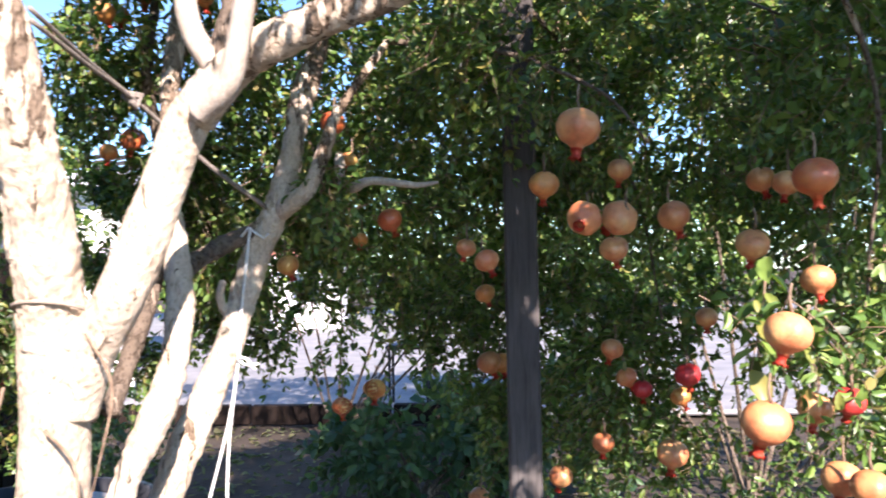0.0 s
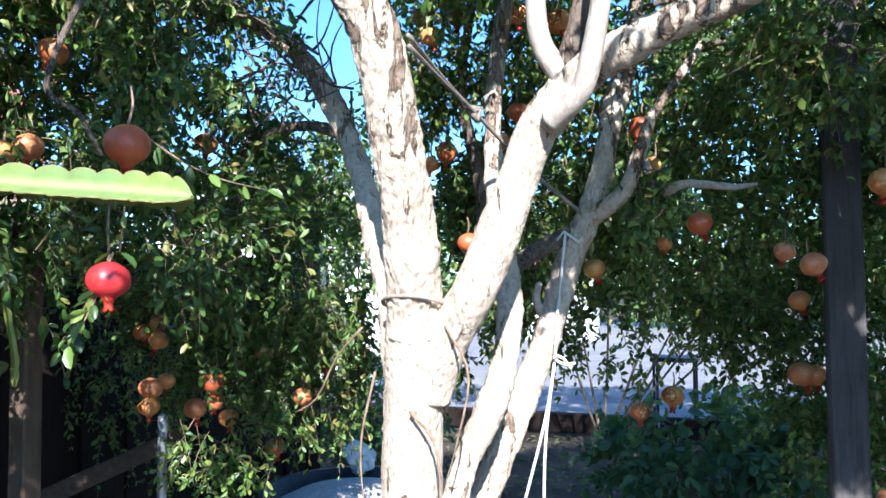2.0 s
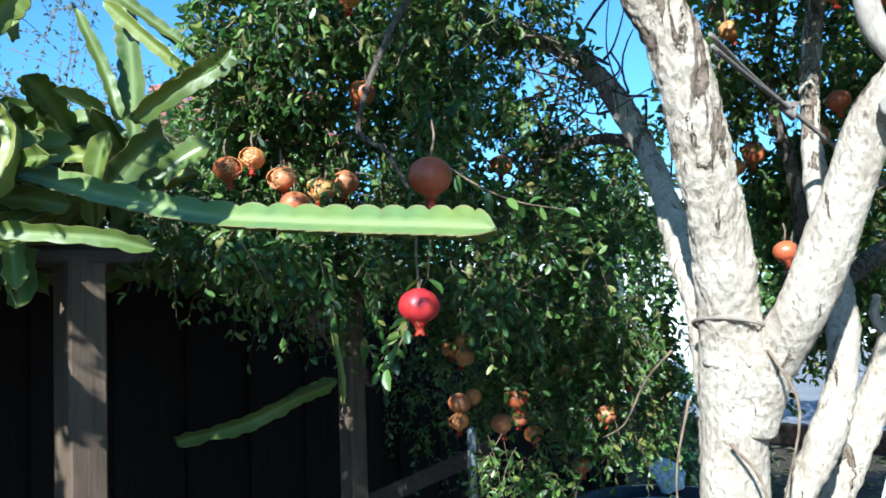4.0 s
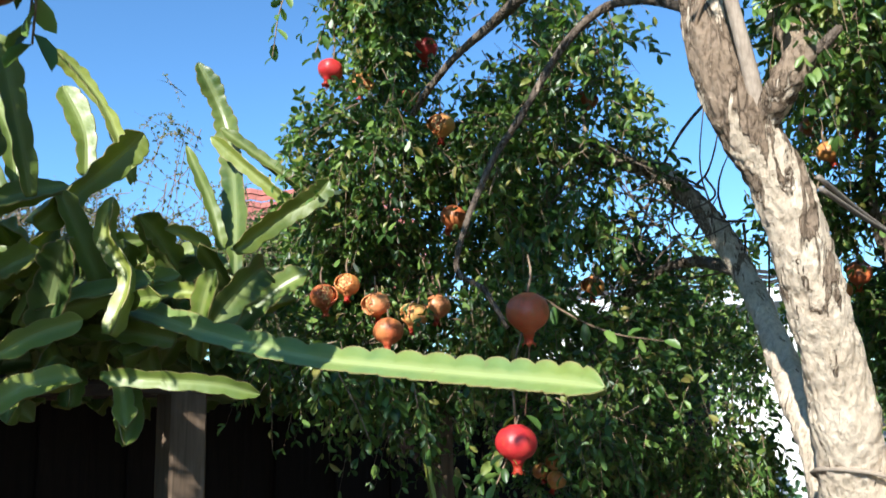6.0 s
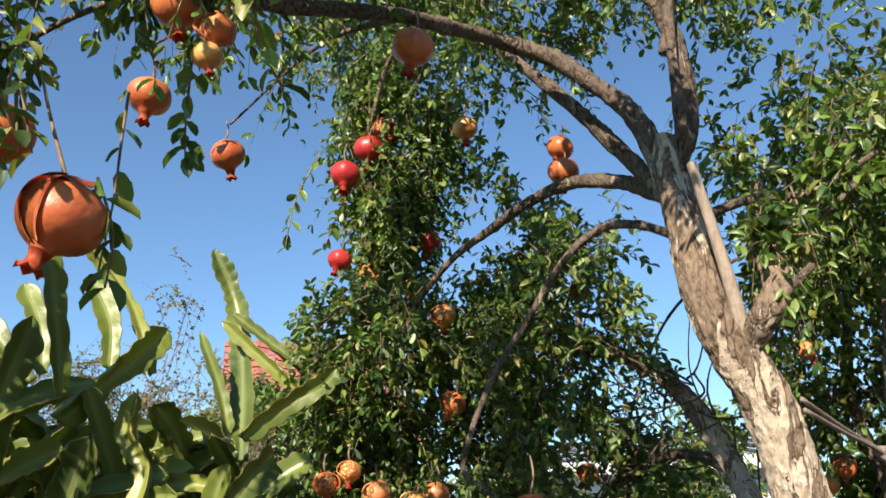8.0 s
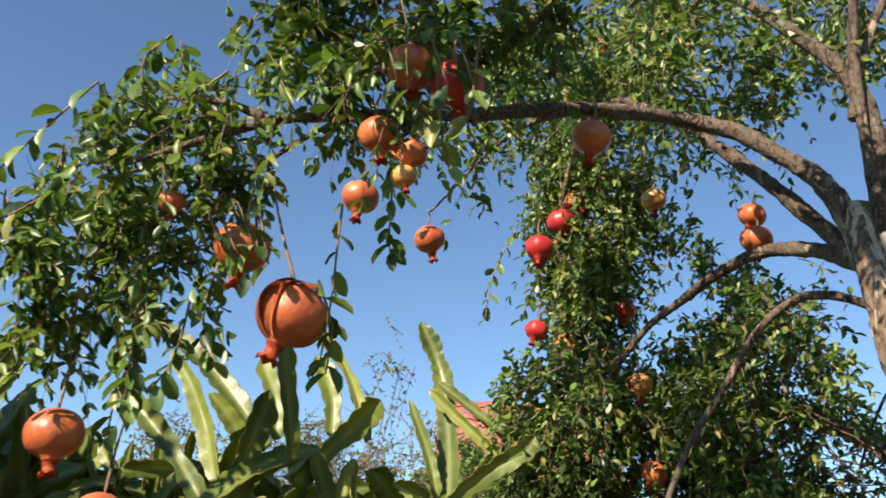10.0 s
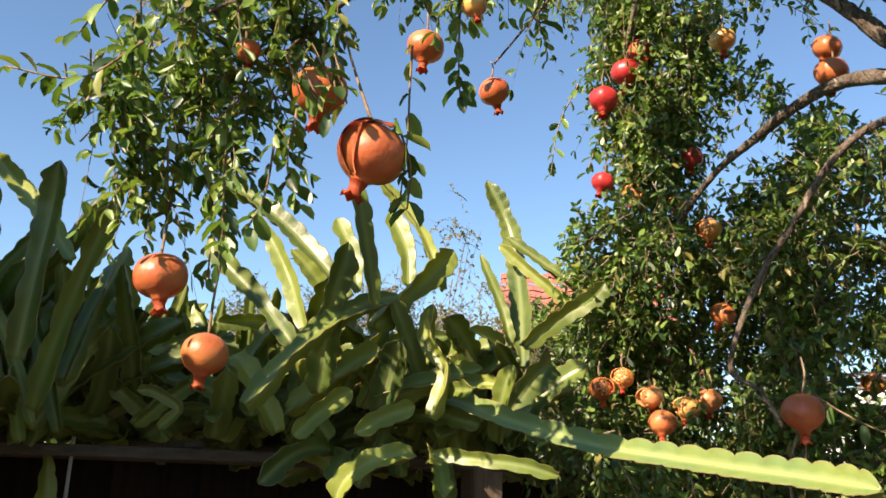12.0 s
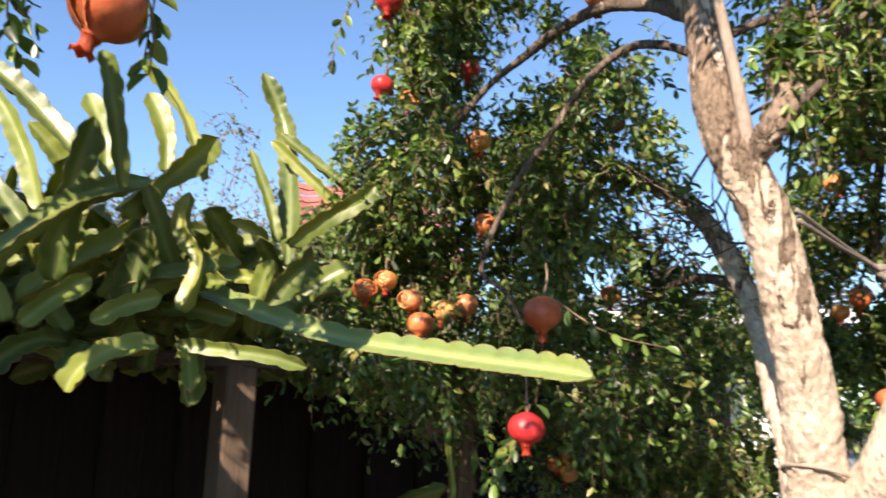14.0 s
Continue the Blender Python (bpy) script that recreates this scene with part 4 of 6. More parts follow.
def pomegranate(x, y, z, d, tone, stem=0.05, tilt=(0, 0), lean=(0, 0), label="", clear=True):
    """A hanging fruit: rind, crown-shaped calyx below, woody stalk above. tone: 0 yellow to 1 red; tilt: degrees."""
    kind = "yellow" if tone < 0.32 else "peach" if 0.39 < tone < 0.46 else "orange" if tone < 0.78 else "red"
    words = {"yellow": "yellow-tan ripe pomegranate hanging by its stalk", "peach": "pale peach-skinned pomegranate hanging by its stalk", "orange": "orange-brown ripe pomegranate hanging by its stalk", "red": "deep red ripe pomegranate hanging by its stalk"}
    if clear:
        CLEAR.append((np.array((x, y, z)), 0.045 + 0.6 * d))
    fruit = thing("pomegranate", (x, y, z), label or words[kind], "fruit", group="pomegranates on the tree")
    seed = x * 5.1 + z * 3.7
    turn = Euler((radians(tilt[0]), radians(tilt[1]), seed)).to_matrix().to_4x4()
    R = d / 2
    crack = CRACKED.get((x, y, z))
    if crack is not None:
        tagged(fruit, label="dry orange pomegranate split open on its stalk", category="fruit", group="pomegranates on the tree")
    prof = [(0.001, 0.83 * R), (0.10 * R, 0.85 * R), (0.3 * R, 0.835 * R)]
    for a in np.linspace(62, -66, 13):
        prof.append((R * math.cos(radians(a)) ** 0.94, R * 0.85 * math.sin(radians(a))))
    prof += [(0.31 * R, -0.88 * R), (0.24 * R, -0.99 * R), (0.20 * R, -1.08 * R), (0.001, -1.06 * R)]
    v_, f_ = lathe(prof, 32, 0.07, 6, seed)
    if crack is None:
        rind = from_arrays("rind", v_, f_, M_RIND[kind], fruit, smooth=True)
    else:
        mid = radians(crack) - seed
        bm_ = bmesh.new()
        vs = []
        for q in v_:
            away = abs((math.atan2(q[1], q[0]) - mid + math.pi) % (2 * math.pi) - math.pi)
            wide = 0.72 * math.cos(min(1.5, abs(q[2] - 0.1 * R) / R * 1.45)) + 0.10 * math.sin(q[2] / R * 9 + seed)
            out = 1 + 0.16 * math.exp(-((away - wide) / 0.22) ** 2)
            vs.append((bm_.verts.new((q[0] * out, q[1] * out, q[2])), away - wide))
        for fc in f_:
            if sum(vs[i][1] for i in fc) > 0:
                bm_.faces.new([vs[i][0] for i in fc])
        bmesh.ops.delete(bm_, geom=[q for q in bm_.verts if not q.link_faces], context="VERTS")
        bmesh.ops.solidify(bm_, geom=bm_.faces[:], thickness=0.07 * R)
        bmesh.ops.recalc_face_normals(bm_, faces=bm_.faces[:])
        rind = part("rind", bm_, M_RIND[kind], fruit, "split rind gaping open", smooth=True)
        bm_ = bmesh.new()
        bmesh.ops.create_icosphere(bm_, subdivisions=3, radius=0.80 * R)
        for q in bm_.verts:
            q.co *= 1 + 0.16 * noise.noise(q.co * (3.2 / R) + Vector((seed, 0, 0)))
        inner = part("flesh", bm_, M_ARIL, fruit, "dried arils and pith inside the split", smooth=True)
        inner.matrix_basis = turn
    rind.matrix_basis = turn
    bm_ = bmesh.new()
    rows = []
    hh = 0.56 * R
    for f, r in ((0, 0.28), (0.35, 0.20), (0.65, 0.22), (1.0, 0.34)):
        rows.append([bm_.verts.new((r * R * math.cos(math.pi * j / 6), r * R * math.sin(math.pi * j / 6), -0.97 * R - hh * (f if j % 2 == 0 or f < 1 else 0.72))) for j in range(12)])
    for a, b in zip(rows, rows[1:]):
        for j in range(12):
            bm_.faces.new((a[j], b[j], b[(j + 1) % 12], a[(j + 1) % 12]))
    bmesh.ops.solidify(bm_, geom=bm_.faces[:], thickness=0.06 * R)
    cal = part("calyx", bm_, M_CALYX_ORANGE if kind == "orange" else M_CALYX, fruit, "ragged red crown-shaped calyx", smooth=True)
    cal.matrix_basis = turn
    top = turn @ Vector((0, 0, 0.82 * R))
    pts = [tuple(top), (top.x + lean[0] * 0.4 + 0.10 * stem * math.sin(seed * 9), top.y + lean[1] * 0.4 + 0.10 * stem * math.cos(seed * 7), top.z + stem * 0.5), (top.x + lean[0], top.y + lean[1], top.z + stem)]
    v_, f_ = tube(pts, 0.0032, 0.0022, 7, 0.015, 0.05, 0.2, seed)
    from_arrays("stalk", v_, f_, M_TWIG, fruit, smooth=True)
    return fruit


# the two hanging in front of the fence curtain, and the reds above
pomegranate(-1.295, 1.427, 1.84, 0.098, 0.76, 0.09, (4, 3), (-0.02, 0.03))
pomegranate(-1.403, 1.492, 1.56, 0.094, 0.95, 0.24, (3, -4), (0.02, 0.03))
for row in ((-1.70, 2.22, 2.00, 0.074, 0.20, 0.05), (-1.82, 2.73, 1.30, 0.076, 0.40, 0.05), (-2.125, 1.50, 2.68, 0.080, 0.95, 0.15), (-2.075, 1.475, 2.97, 0.104, 0.90, 0.08),
            (-1.85, 1.71, 2.47, 0.080, 0.30, 0.06), (-2.02, 1.40, 1.95, 0.078, 0.55, 0.05), (-1.05, 2.66, 1.99, 0.072, 0.55, 0.05), (-0.48, 3.11, 1.08, 0.074, 0.35, 0.06)):
    pomegranate(*row, tilt=(random.uniform(-14, 14), random.uniform(-14, 14)))
for row in ((-1.83, 0.90, 2.75, 0.092, 0.60, 0.06), (-1.60, 1.57, 2.99, 0.080, 0.10, 0.05), (-1.30, 1.65, 2.76, 0.088, 0.50, 0.04), (-1.124, 0.915, 2.735, 0.088, 0.60, 0.05),
            (-0.84, 0.41, 2.50, 0.083, 0.80, 0.05), (-1.21, 0.22, 2.31, 0.098, 0.74, 0.06), (-1.55, 0.56, 2.66, 0.090, 0.55, 0.06), (-0.88, 0.35, 2.53, 0.077, 0.70, 0.05),
            (-0.98, 0.35, 2.46, 0.068, 0.50, 0.05), (-0.94, 0.39, 2.42, 0.052, 0.60, 0.04), (-0.94, 0.38, 2.375, 0.040, 0.20, 0.04), (-1.27, 0.10, 2.385, 0.045, 0.70, 0.04)):
    pomegranate(*row, clear=True, tilt=(random.uniform(-14, 14), random.uniform(-14, 14)))
pomegranate(-1.496, 0.025, 2.01, 0.099, 0.50, 0.19, (6, -10), (0.0, 0.005))
pomegranate(-1.688, 0.15, 1.90, 0.100, 0.60, 0.17, (4, -6), (0.0, 0.01))
for row in ((-2.07, 1.57, 3.10, 0.108, 0.95), (-2.06, 1.63, 3.20, 0.084, 0.90), (-2.03, 1.49, 1.99, 0.072, 0.30), (-1.96, 1.54, 1.93, 0.078, 0.40), (-1.92, 1.55, 1.85, 0.086, 0.70),
            (-1.92, 1.65, 1.90, 0.078, 0.31), (-1.92, 1.74, 1.93, 0.080, 0.40), (-1.93, 1.73, 2.75, 0.080, 0.80), (-2.05, 1.57, 2.63, 0.072, 0.25), (-1.62, 2.13, 2.58, 0.072, 0.50),
            (-2.01, 1.73, 2.61, 0.063, 0.60), (-1.91, 1.81, 2.21, 0.082, 0.50), (-1.61, 1.39, 3.53, 0.057, 0.90), (-1.32, 1.67, 2.85, 0.078, 0.60), (-2.04, 1.92, 2.25, 0.068, 0.50), (-1.07, 2.72, 2.01, 0.070, 0.60)):
    pomegranate(*row, tilt=(random.uniform(-25, 25), random.uniform(-25, 25)))
for row in ((-2.03, 2.54, 1.70, 0.078, 0.70), (-2.19, 2.49, 1.38, 0.065, 0.20), (-2.17, 2.55, 1.41, 0.074, 0.20), (-2.13, 2.51, 1.35, 0.074, 0.20), (-2.13, 2.47, 1.18, 0.086, 0.40), (-2.11, 2.53, 1.20, 0.066, 0.20),
            (-2.10, 2.43, 1.12, 0.072, 0.30), (-2.05, 2.62, 1.09, 0.086, 0.40), (-1.93, 2.56, 1.20, 0.088, 0.50), (-1.95, 2.61, 1.12, 0.066, 0.40), (-1.91, 2.63, 1.06, 0.074, 0.30), (-1.71, 2.82, 1.12, 0.076, 0.40),
            (-1.81, 2.79, 0.93, 0.076, 0.70), (-1.77, 3.12, 1.19, 0.052, 1.00)):
    pomegranate(*row, tilt=(random.uniform(-25, 25), random.uniform(-25, 25)))
for row in ((-1.04, 2.49, 1.93, 0.055, 0.30), (-0.80, 2.45, 1.98, 0.068, 0.40), (-0.77, 2.56, 2.09, 0.067, 0.70), (-0.89, 2.42, 1.67, 0.070, 0.62), (-0.39, 2.57, 2.01, 0.076, 0.60), (-0.23, 2.62, 1.72, 0.076, 0.60),
            (-0.35, 2.80, 1.67, 0.049, 0.20), (-0.55, 2.64, 1.59, 0.070, 0.30), (-0.38, 2.78, 1.93, 0.053, 0.30), (-1.00, 2.39, 2.31, 0.062, 0.20), (-0.74, 2.46, 2.37, 0.068, 0.10), (-0.60, 2.40, 2.31, 0.074, 0.10),
            (-1.03, 2.73, 2.48, 0.076, 0.60), (-1.17, 2.73, 2.50, 0.074, 0.60), (-1.14, 2.78, 2.43, 0.066, 0.10)):
    pomegranate(*row, tilt=(random.uniform(-25, 25), random.uniform(-25, 25)))
pomegranate(0.256, 1.814, 1.844, 0.090, 0.42, 0.05, (8, 4))
pomegranate(0.213, 2.256, 1.778, 0.076, 0.25, 0.05, (6, -18))
pomegranate(0.292, 2.069, 1.678, 0.080, 0.42, 0.05, (10, 68))
pomegranate(0.38, 2.12, 1.68, 0.086, 0.42, 0.05, (10, -62))
for row in ((0.53, 2.23, 1.69, 0.082, 0.42), (0.38, 2.22, 1.61, 0.070, 0.42), (0.43, 2.42, 1.83, 0.068, 0.40), (0.66, 2.04, 1.61, 0.076, 0.42), (0.73, 2.19, 1.77, 0.068, 0.42), (0.70, 1.78, 1.73, 0.084, 0.70),
            (0.72, 1.99, 1.74, 0.061, 0.42), (0.76, 1.94, 1.53, 0.069, 0.42), (0.57, 1.58, 1.45, 0.079, 0.45), (0.53, 1.58, 1.30, 0.083, 0.45), (0.78, 1.85, 1.29, 0.063, 0.80), (0.75, 1.95, 1.26, 0.074, 0.40),
            (0.65, 2.75, 1.16, 0.063, 0.30), (0.65, 2.65, 1.24, 0.076, 0.90), (0.50, 2.84, 1.21, 0.068, 0.42), (0.55, 2.84, 1.17, 0.065, 0.90)):
    pomegranate(*row, tilt=(random.uniform(-25, 25), random.uniform(-25, 25)))
for row in ((0.42, 2.84, 1.00, 0.072, 0.42), (0.58, 2.55, 1.03, 0.090, 0.40), (0.29, 2.93, 0.87, 0.080, 0.42), (0.71, 2.65, 1.41, 0.067, 0.42), (0.75, 1.70, 1.16, 0.073, 0.40), (0.74, 1.80, 1.15, 0.076, 0.42),
            (-0.00, 2.59, 1.63, 0.060, 0.40), (-0.37, 3.19, 1.13, 0.084, 0.20), (0.10, 3.11, 1.23, 0.078, 0.30), (0.01, 3.22, 0.72, 0.080, 0.40), (0.062, 2.413, 1.589, 0.068, 0.42), (0.049, 2.902, 1.485, 0.068, 0.30),
            (0.452, 2.808, 1.304, 0.072, 0.42), (0.056, 3.075, 1.236, 0.088, 0.40)):
    pomegranate(*row, tilt=(random.uniform(-25, 25), random.uniform(-25, 25)))

# the largest fruit, its rind split and curling
split = pomegranate(-1.186, 0.314, 2.203, 0.120, 0.52, 0.21, (0, 0), (-0.06, -0.05), "large orange pomegranate with split, curling rind")
to_eye, to_left = Vector((0.947, -0.321, 0)), Vector((-0.321, -0.947, 0))
tip_over = Matrix.Rotation(radians(-20), 4, to_eye)
for piece in split.children:
    if piece.name.startswith(("rind", "calyx")):
        piece.matrix_basis = tip_over @ piece.matrix_basis


def rind_fold(edge, far, lift, top, bottom, bow, thick=0.0028):
    """A strip of rind from stalk to calyx with one free edge that curls out. Angles in degrees round the fruit's axis."""
    bm_ = bmesh.new()
    rows = []
    for i in range(23):
        f = i / 22
        th = radians(top + (bottom - top) * f)
        wave = edge + bow * math.sin(math.pi * f) + 3 * math.sin(9 * f + edge)
        line = []
        for j in range(12):
            g = j / 11
            ph = radians(far + (wave - far) * g)
            n_ = (to_eye * math.cos(ph) - to_left * math.sin(-ph)) * math.cos(th) + Vector((0, 0, math.sin(th)))
            swell = 1.012 + lift * g ** 4 * math.sin(math.pi * min(1.0, f * 0.9 + 0.1)) ** 0.7
            line.append(bm_.verts.new(Vector((n_.x, n_.y, n_.z * 0.94)) * 0.0595 * swell))
        rows.append(line)
    for a_, b_ in zip(rows, rows[1:]):
        for j in range(11):
            bm_.faces.new((a_[j], b_[j], b_[j + 1], a_[j + 1]))
    bmesh.ops.solidify(bm_, geom=bm_.faces[:], thickness=thick)
    bmesh.ops.recalc_face_normals(bm_, faces=bm_.faces[:])
    ob = part("rind_flap", bm_, M_RIND["orange"], split, "curled fold of split rind", smooth=True)
    ob.matrix_basis = tip_over
    return ob


rind_fold(12, 110, 0.075, 70, -72, 14)
rind_fold(42, 130, 0.13, 62, -74, 10)
rind_fold(-22, 80, 0.12, 84, 46, -8)


# ---- crown ----
# crown sections: centre, radii, shoots
foliage(tree, [(-2.12, 1.70, 3.10, 0.22, 0.20, 0.52, 250), (-2.14, 1.80, 3.20, 0.25, 0.20, 0.60, 430), (-2.06, 1.66, 2.86, 0.15, 0.14, 0.30, 170), (-1.98, 1.72, 3.40, 0.20, 0.15, 0.28, 180), (-2.05, 1.7, 3.6, 0.5, 0.35, 0.22, 190), (-1.55, 1.5, 3.5, 0.35, 0.3, 0.20, 90)], label="hanging column of glossy green leaves")
foliage(tree, [(-2.05, 1.65, 2.35, 0.34, 0.32, 0.42, 420), (-1.80, 2.0, 2.2, 0.40, 0.32, 0.42, 310), (-2.02, 1.80, 1.85, 0.36, 0.36, 0.36, 350),
               (-2.30, 2.0, 2.4, 0.35, 0.4, 0.4, 240), (-1.55, 2.05, 1.75, 0.25, 0.35, 0.3, 120), (-1.62, 1.95, 2.45, 0.30, 0.25, 0.25, 85), (-2.32, 1.62, 1.88, 0.20, 0.25, 0.22, 120)])
foliage(tree, [(-2.05, 2.6, 1.65, 0.40, 0.38, 0.62, 270), (-1.65, 2.8, 1.75, 0.38, 0.33, 0.55, 300), (-1.95, 2.8, 1.15, 0.32, 0.3, 0.30, 220), (-1.90, 2.6, 1.05, 0.26, 0.22, 0.24, 130), (-2.12, 2.5, 1.4, 0.22, 0.22, 0.26, 110), (-2.1, 2.4, 2.45, 0.4, 0.4, 0.3, 200),
               (-2.45, 2.3, 1.9, 0.3, 0.35, 0.45, 170), (-2.9, 3.2, 1.6, 0.5, 0.4, 0.9, 300)])
foliage(tree, [(-1.05, 2.85, 2.25, 0.40, 0.3, 0.5, 320), (-0.55, 2.95, 2.3, 0.45, 0.35, 0.55, 430), (-0.85, 2.95, 1.75, 0.40, 0.25, 0.3, 230), (-0.35, 3.0, 1.80, 0.42, 0.28, 0.28, 260),
               (-0.7, 2.5, 2.75, 0.6, 0.5, 0.3, 260), (-0.75, 2.0, 3.05, 0.45, 0.4, 0.25, 150)])
foliage(tree, [(0.15, 2.85, 2.25, 0.45, 0.35, 0.45, 420), (0.75, 2.8, 2.1, 0.5, 0.4, 0.5, 480), (1.2, 2.5, 1.8, 0.4, 0.45, 0.7, 400), (0.35, 3.05, 1.75, 0.35, 0.25, 0.35, 260),
               (0.25, 2.4, 2.2, 0.4, 0.25, 0.25, 170), (0.15, 2.55, 1.95, 0.22, 0.12, 0.18, 70)])
# the mass at z 3.3 is unseen, added to shade the timber edging
foliage(tree, [(0.75, 3.05, 1.2, 0.50, 0.3, 0.5, 300), (1.25, 2.7, 0.9, 0.4, 0.4, 0.4, 90), (0.95, 2.0, 1.95, 0.28, 0.25, 0.35, 170), (0.9, 1.95, 1.4, 0.24, 0.22, 0.3, 80), (0.6, 1.9, 2.15, 0.3, 0.2, 0.2, 90), (0.0, 3.6, 3.3, 1.2, 0.6, 0.22, 420),
               (0.60, 1.66, 1.45, 0.10, 0.08, 0.12, 14)])
foliage(tree, [(-0.15, 3.3, 1.45, 0.4, 0.2, 0.25, 150), (-0.45, 3.3, 1.4, 0.25, 0.2, 0.25, 90), (0.15, 3.25, 0.9, 0.25, 0.2, 0.3, 90)])
foliage(tree, [(-1.28, 0.04, 2.49, 0.08, 0.10, 0.10, 20), (-1.18, 0.16, 2.56, 0.10, 0.12, 0.12, 33), (-1.09, 0.28, 2.62, 0.09, 0.11, 0.11, 31), (-1.01, 0.39, 2.66, 0.08, 0.09, 0.09, 16), (-1.39, -0.02, 2.35, 0.08, 0.10, 0.10, 20),
               (-1.34, 0.12, 2.37, 0.08, 0.10, 0.10, 18), (-1.30, 0.22, 2.47, 0.06, 0.07, 0.07, 14), (-1.49, -0.01, 2.23, 0.07, 0.09, 0.09, 14), (-1.42, 0.10, 2.24, 0.05, 0.06, 0.06, 7), (-1.47, -0.12, 2.31, 0.06, 0.08, 0.08, 13)],
        length=0.14, leaf_len=0.041, nodes=8, label="overhanging spray of glossy green leaves", gap=-0.3, width=0.37)
foliage(tree, [(-1.10, 0.30, 2.76, 0.10, 0.13, 0.13, 46), (-1.09, 0.47, 2.59, 0.05, 0.06, 0.06, 11), (-1.15, 0.56, 2.88, 0.09, 0.11, 0.11, 33), (-1.6, 0.85, 2.98, 0.25, 0.2, 0.10, 33), (-1.25, 0.75, 3.02, 0.15, 0.15, 0.08, 26), (-0.90, 0.33, 2.56, 0.08, 0.06, 0.08, 19)],
        length=0.14, leaf_len=0.041, nodes=8, gap=-0.3, width=0.37)
foliage(tree, [(-1.1, 1.25, 3.1, 0.35, 0.3, 0.15, 60), (-0.6, 1.8, 2.6, 0.25, 0.25, 0.2, 90), (-0.35, 1.85, 2.5, 0.3, 0.25, 0.2, 80), (-1.25, 1.6, 2.5, 0.25, 0.15, 0.12, 26), (-0.8, 1.7, 3.3, 0.3, 0.3, 0.2, 80),
               (-1.35, 1.85, 2.2, 0.25, 0.25, 0.2, 40), (-0.2, 2.1, 2.7, 0.5, 0.3, 0.25, 130)])
# upper crown, mostly unseen, added to shade the right side and low bush
foliage(tree, [(0.60, 1.25, 2.70, 0.45, 0.38, 0.22, 330), (1.15, 1.35, 2.58, 0.40, 0.38, 0.28, 280), (1.65, 1.6, 2.4, 0.35, 0.4, 0.4, 170), (0.45, 1.75, 2.85, 0.4, 0.3, 0.22, 120), (0.95, 1.9, 2.95, 0.4, 0.3, 0.25, 110), (0.9, 3.2, 2.95, 0.8, 0.5, 0.3, 300), (1.7, 2.6, 2.5, 0.4, 0.6, 0.5, 260),
               (0.2, 2.6, 3.0, 0.6, 0.5, 0.25, 220)])

# the loose sprays between the arching limbs
foliage(tree, [(-1.45, 1.72, 3.18, 0.22, 0.20, 0.20, 48), (-1.60, 2.03, 2.78, 0.25, 0.2, 0.16, 36), (-1.44, 1.53, 3.43, 0.30, 0.25, 0.14, 110), (-1.25, 1.75, 3.40, 0.25, 0.2, 0.15, 80), (-1.57, 1.07, 3.25, 0.22, 0.2, 0.13, 70), (-1.80, 1.90, 2.95, 0.14, 0.12, 0.22, 26)])
# high sprays, mostly unseen, added to shade limb crotch, fruit cluster, curtain and crown
foliage(tree, [(-0.57, 0.70, 3.12, 0.20, 0.20, 0.10, 150), (-0.74, 0.12, 2.70, 0.10, 0.09, 0.06, 60), (-1.02, 0.68, 2.92, 0.09, 0.09, 0.07, 34), (-0.82, 0.25, 2.98, 0.30, 0.25, 0.14, 170), (-1.05, 0.05, 2.98, 0.2, 0.2, 0.1, 60), (1.35, 1.45, 2.95, 0.55, 0.35, 0.22, 330), (0.85, 1.55, 2.85, 0.4, 0.3, 0.2, 180),
               # clump added out of view to shade the cane
               (0.05, 1.10, 2.54, 0.06, 0.10, 0.13, 60)])
# dry, leafless brush on the low bough
foliage(tree, [(-1.72, 1.97, 2.395, 0.09, 0.09, 0.06, 34), (-1.65, 2.045, 2.40, 0.09, 0.09, 0.06, 34), (-1.565, 2.13, 2.38, 0.09, 0.08, 0.06, 34), (-1.51, 2.19, 2.355, 0.07, 0.07, 0.05, 22)], length=0.12, leaf_len=0.026, nodes=4, material=M_DRYLEAF, label="dry tan brush among the leaves")
limb("sprig", [(-1.60, 2.09, 2.40), (-1.595, 2.085, 2.46), (-1.60, 2.075, 2.53)], 0.009, 0.005, M_STICK, tree, sides=7, step=0.01, rough=0.1, knobs=0.3)
# unseen crown roof added to shade the right side; thick leaf wall behind it
foliage(tree, [(0.62, 1.0, 2.50, 0.40, 0.28, 0.20, 270), (0.95, 1.0, 2.55, 0.42, 0.30, 0.26, 520), (1.3, 1.05, 2.7, 0.35, 0.33, 0.3, 240), (1.25, 1.0, 3.05, 0.5, 0.3, 0.3, 200), (1.75, 1.1, 3.0, 0.35, 0.3, 0.4, 150), (0.25, 0.95, 2.75, 0.3, 0.3, 0.2, 120)],
        length=0.16, leaf_len=0.06, nodes=7)
foliage(tree, [(0.9, 3.45, 2.35, 0.9, 0.3, 0.55, 520), (0.1, 3.5, 2.45, 0.6, 0.3, 0.5, 330), (1.5, 3.1, 1.6, 0.35, 0.4, 0.6, 260), (-0.55, 3.4, 2.3, 0.5, 0.3, 0.4, 200)], length=0.16, leaf_len=0.05)
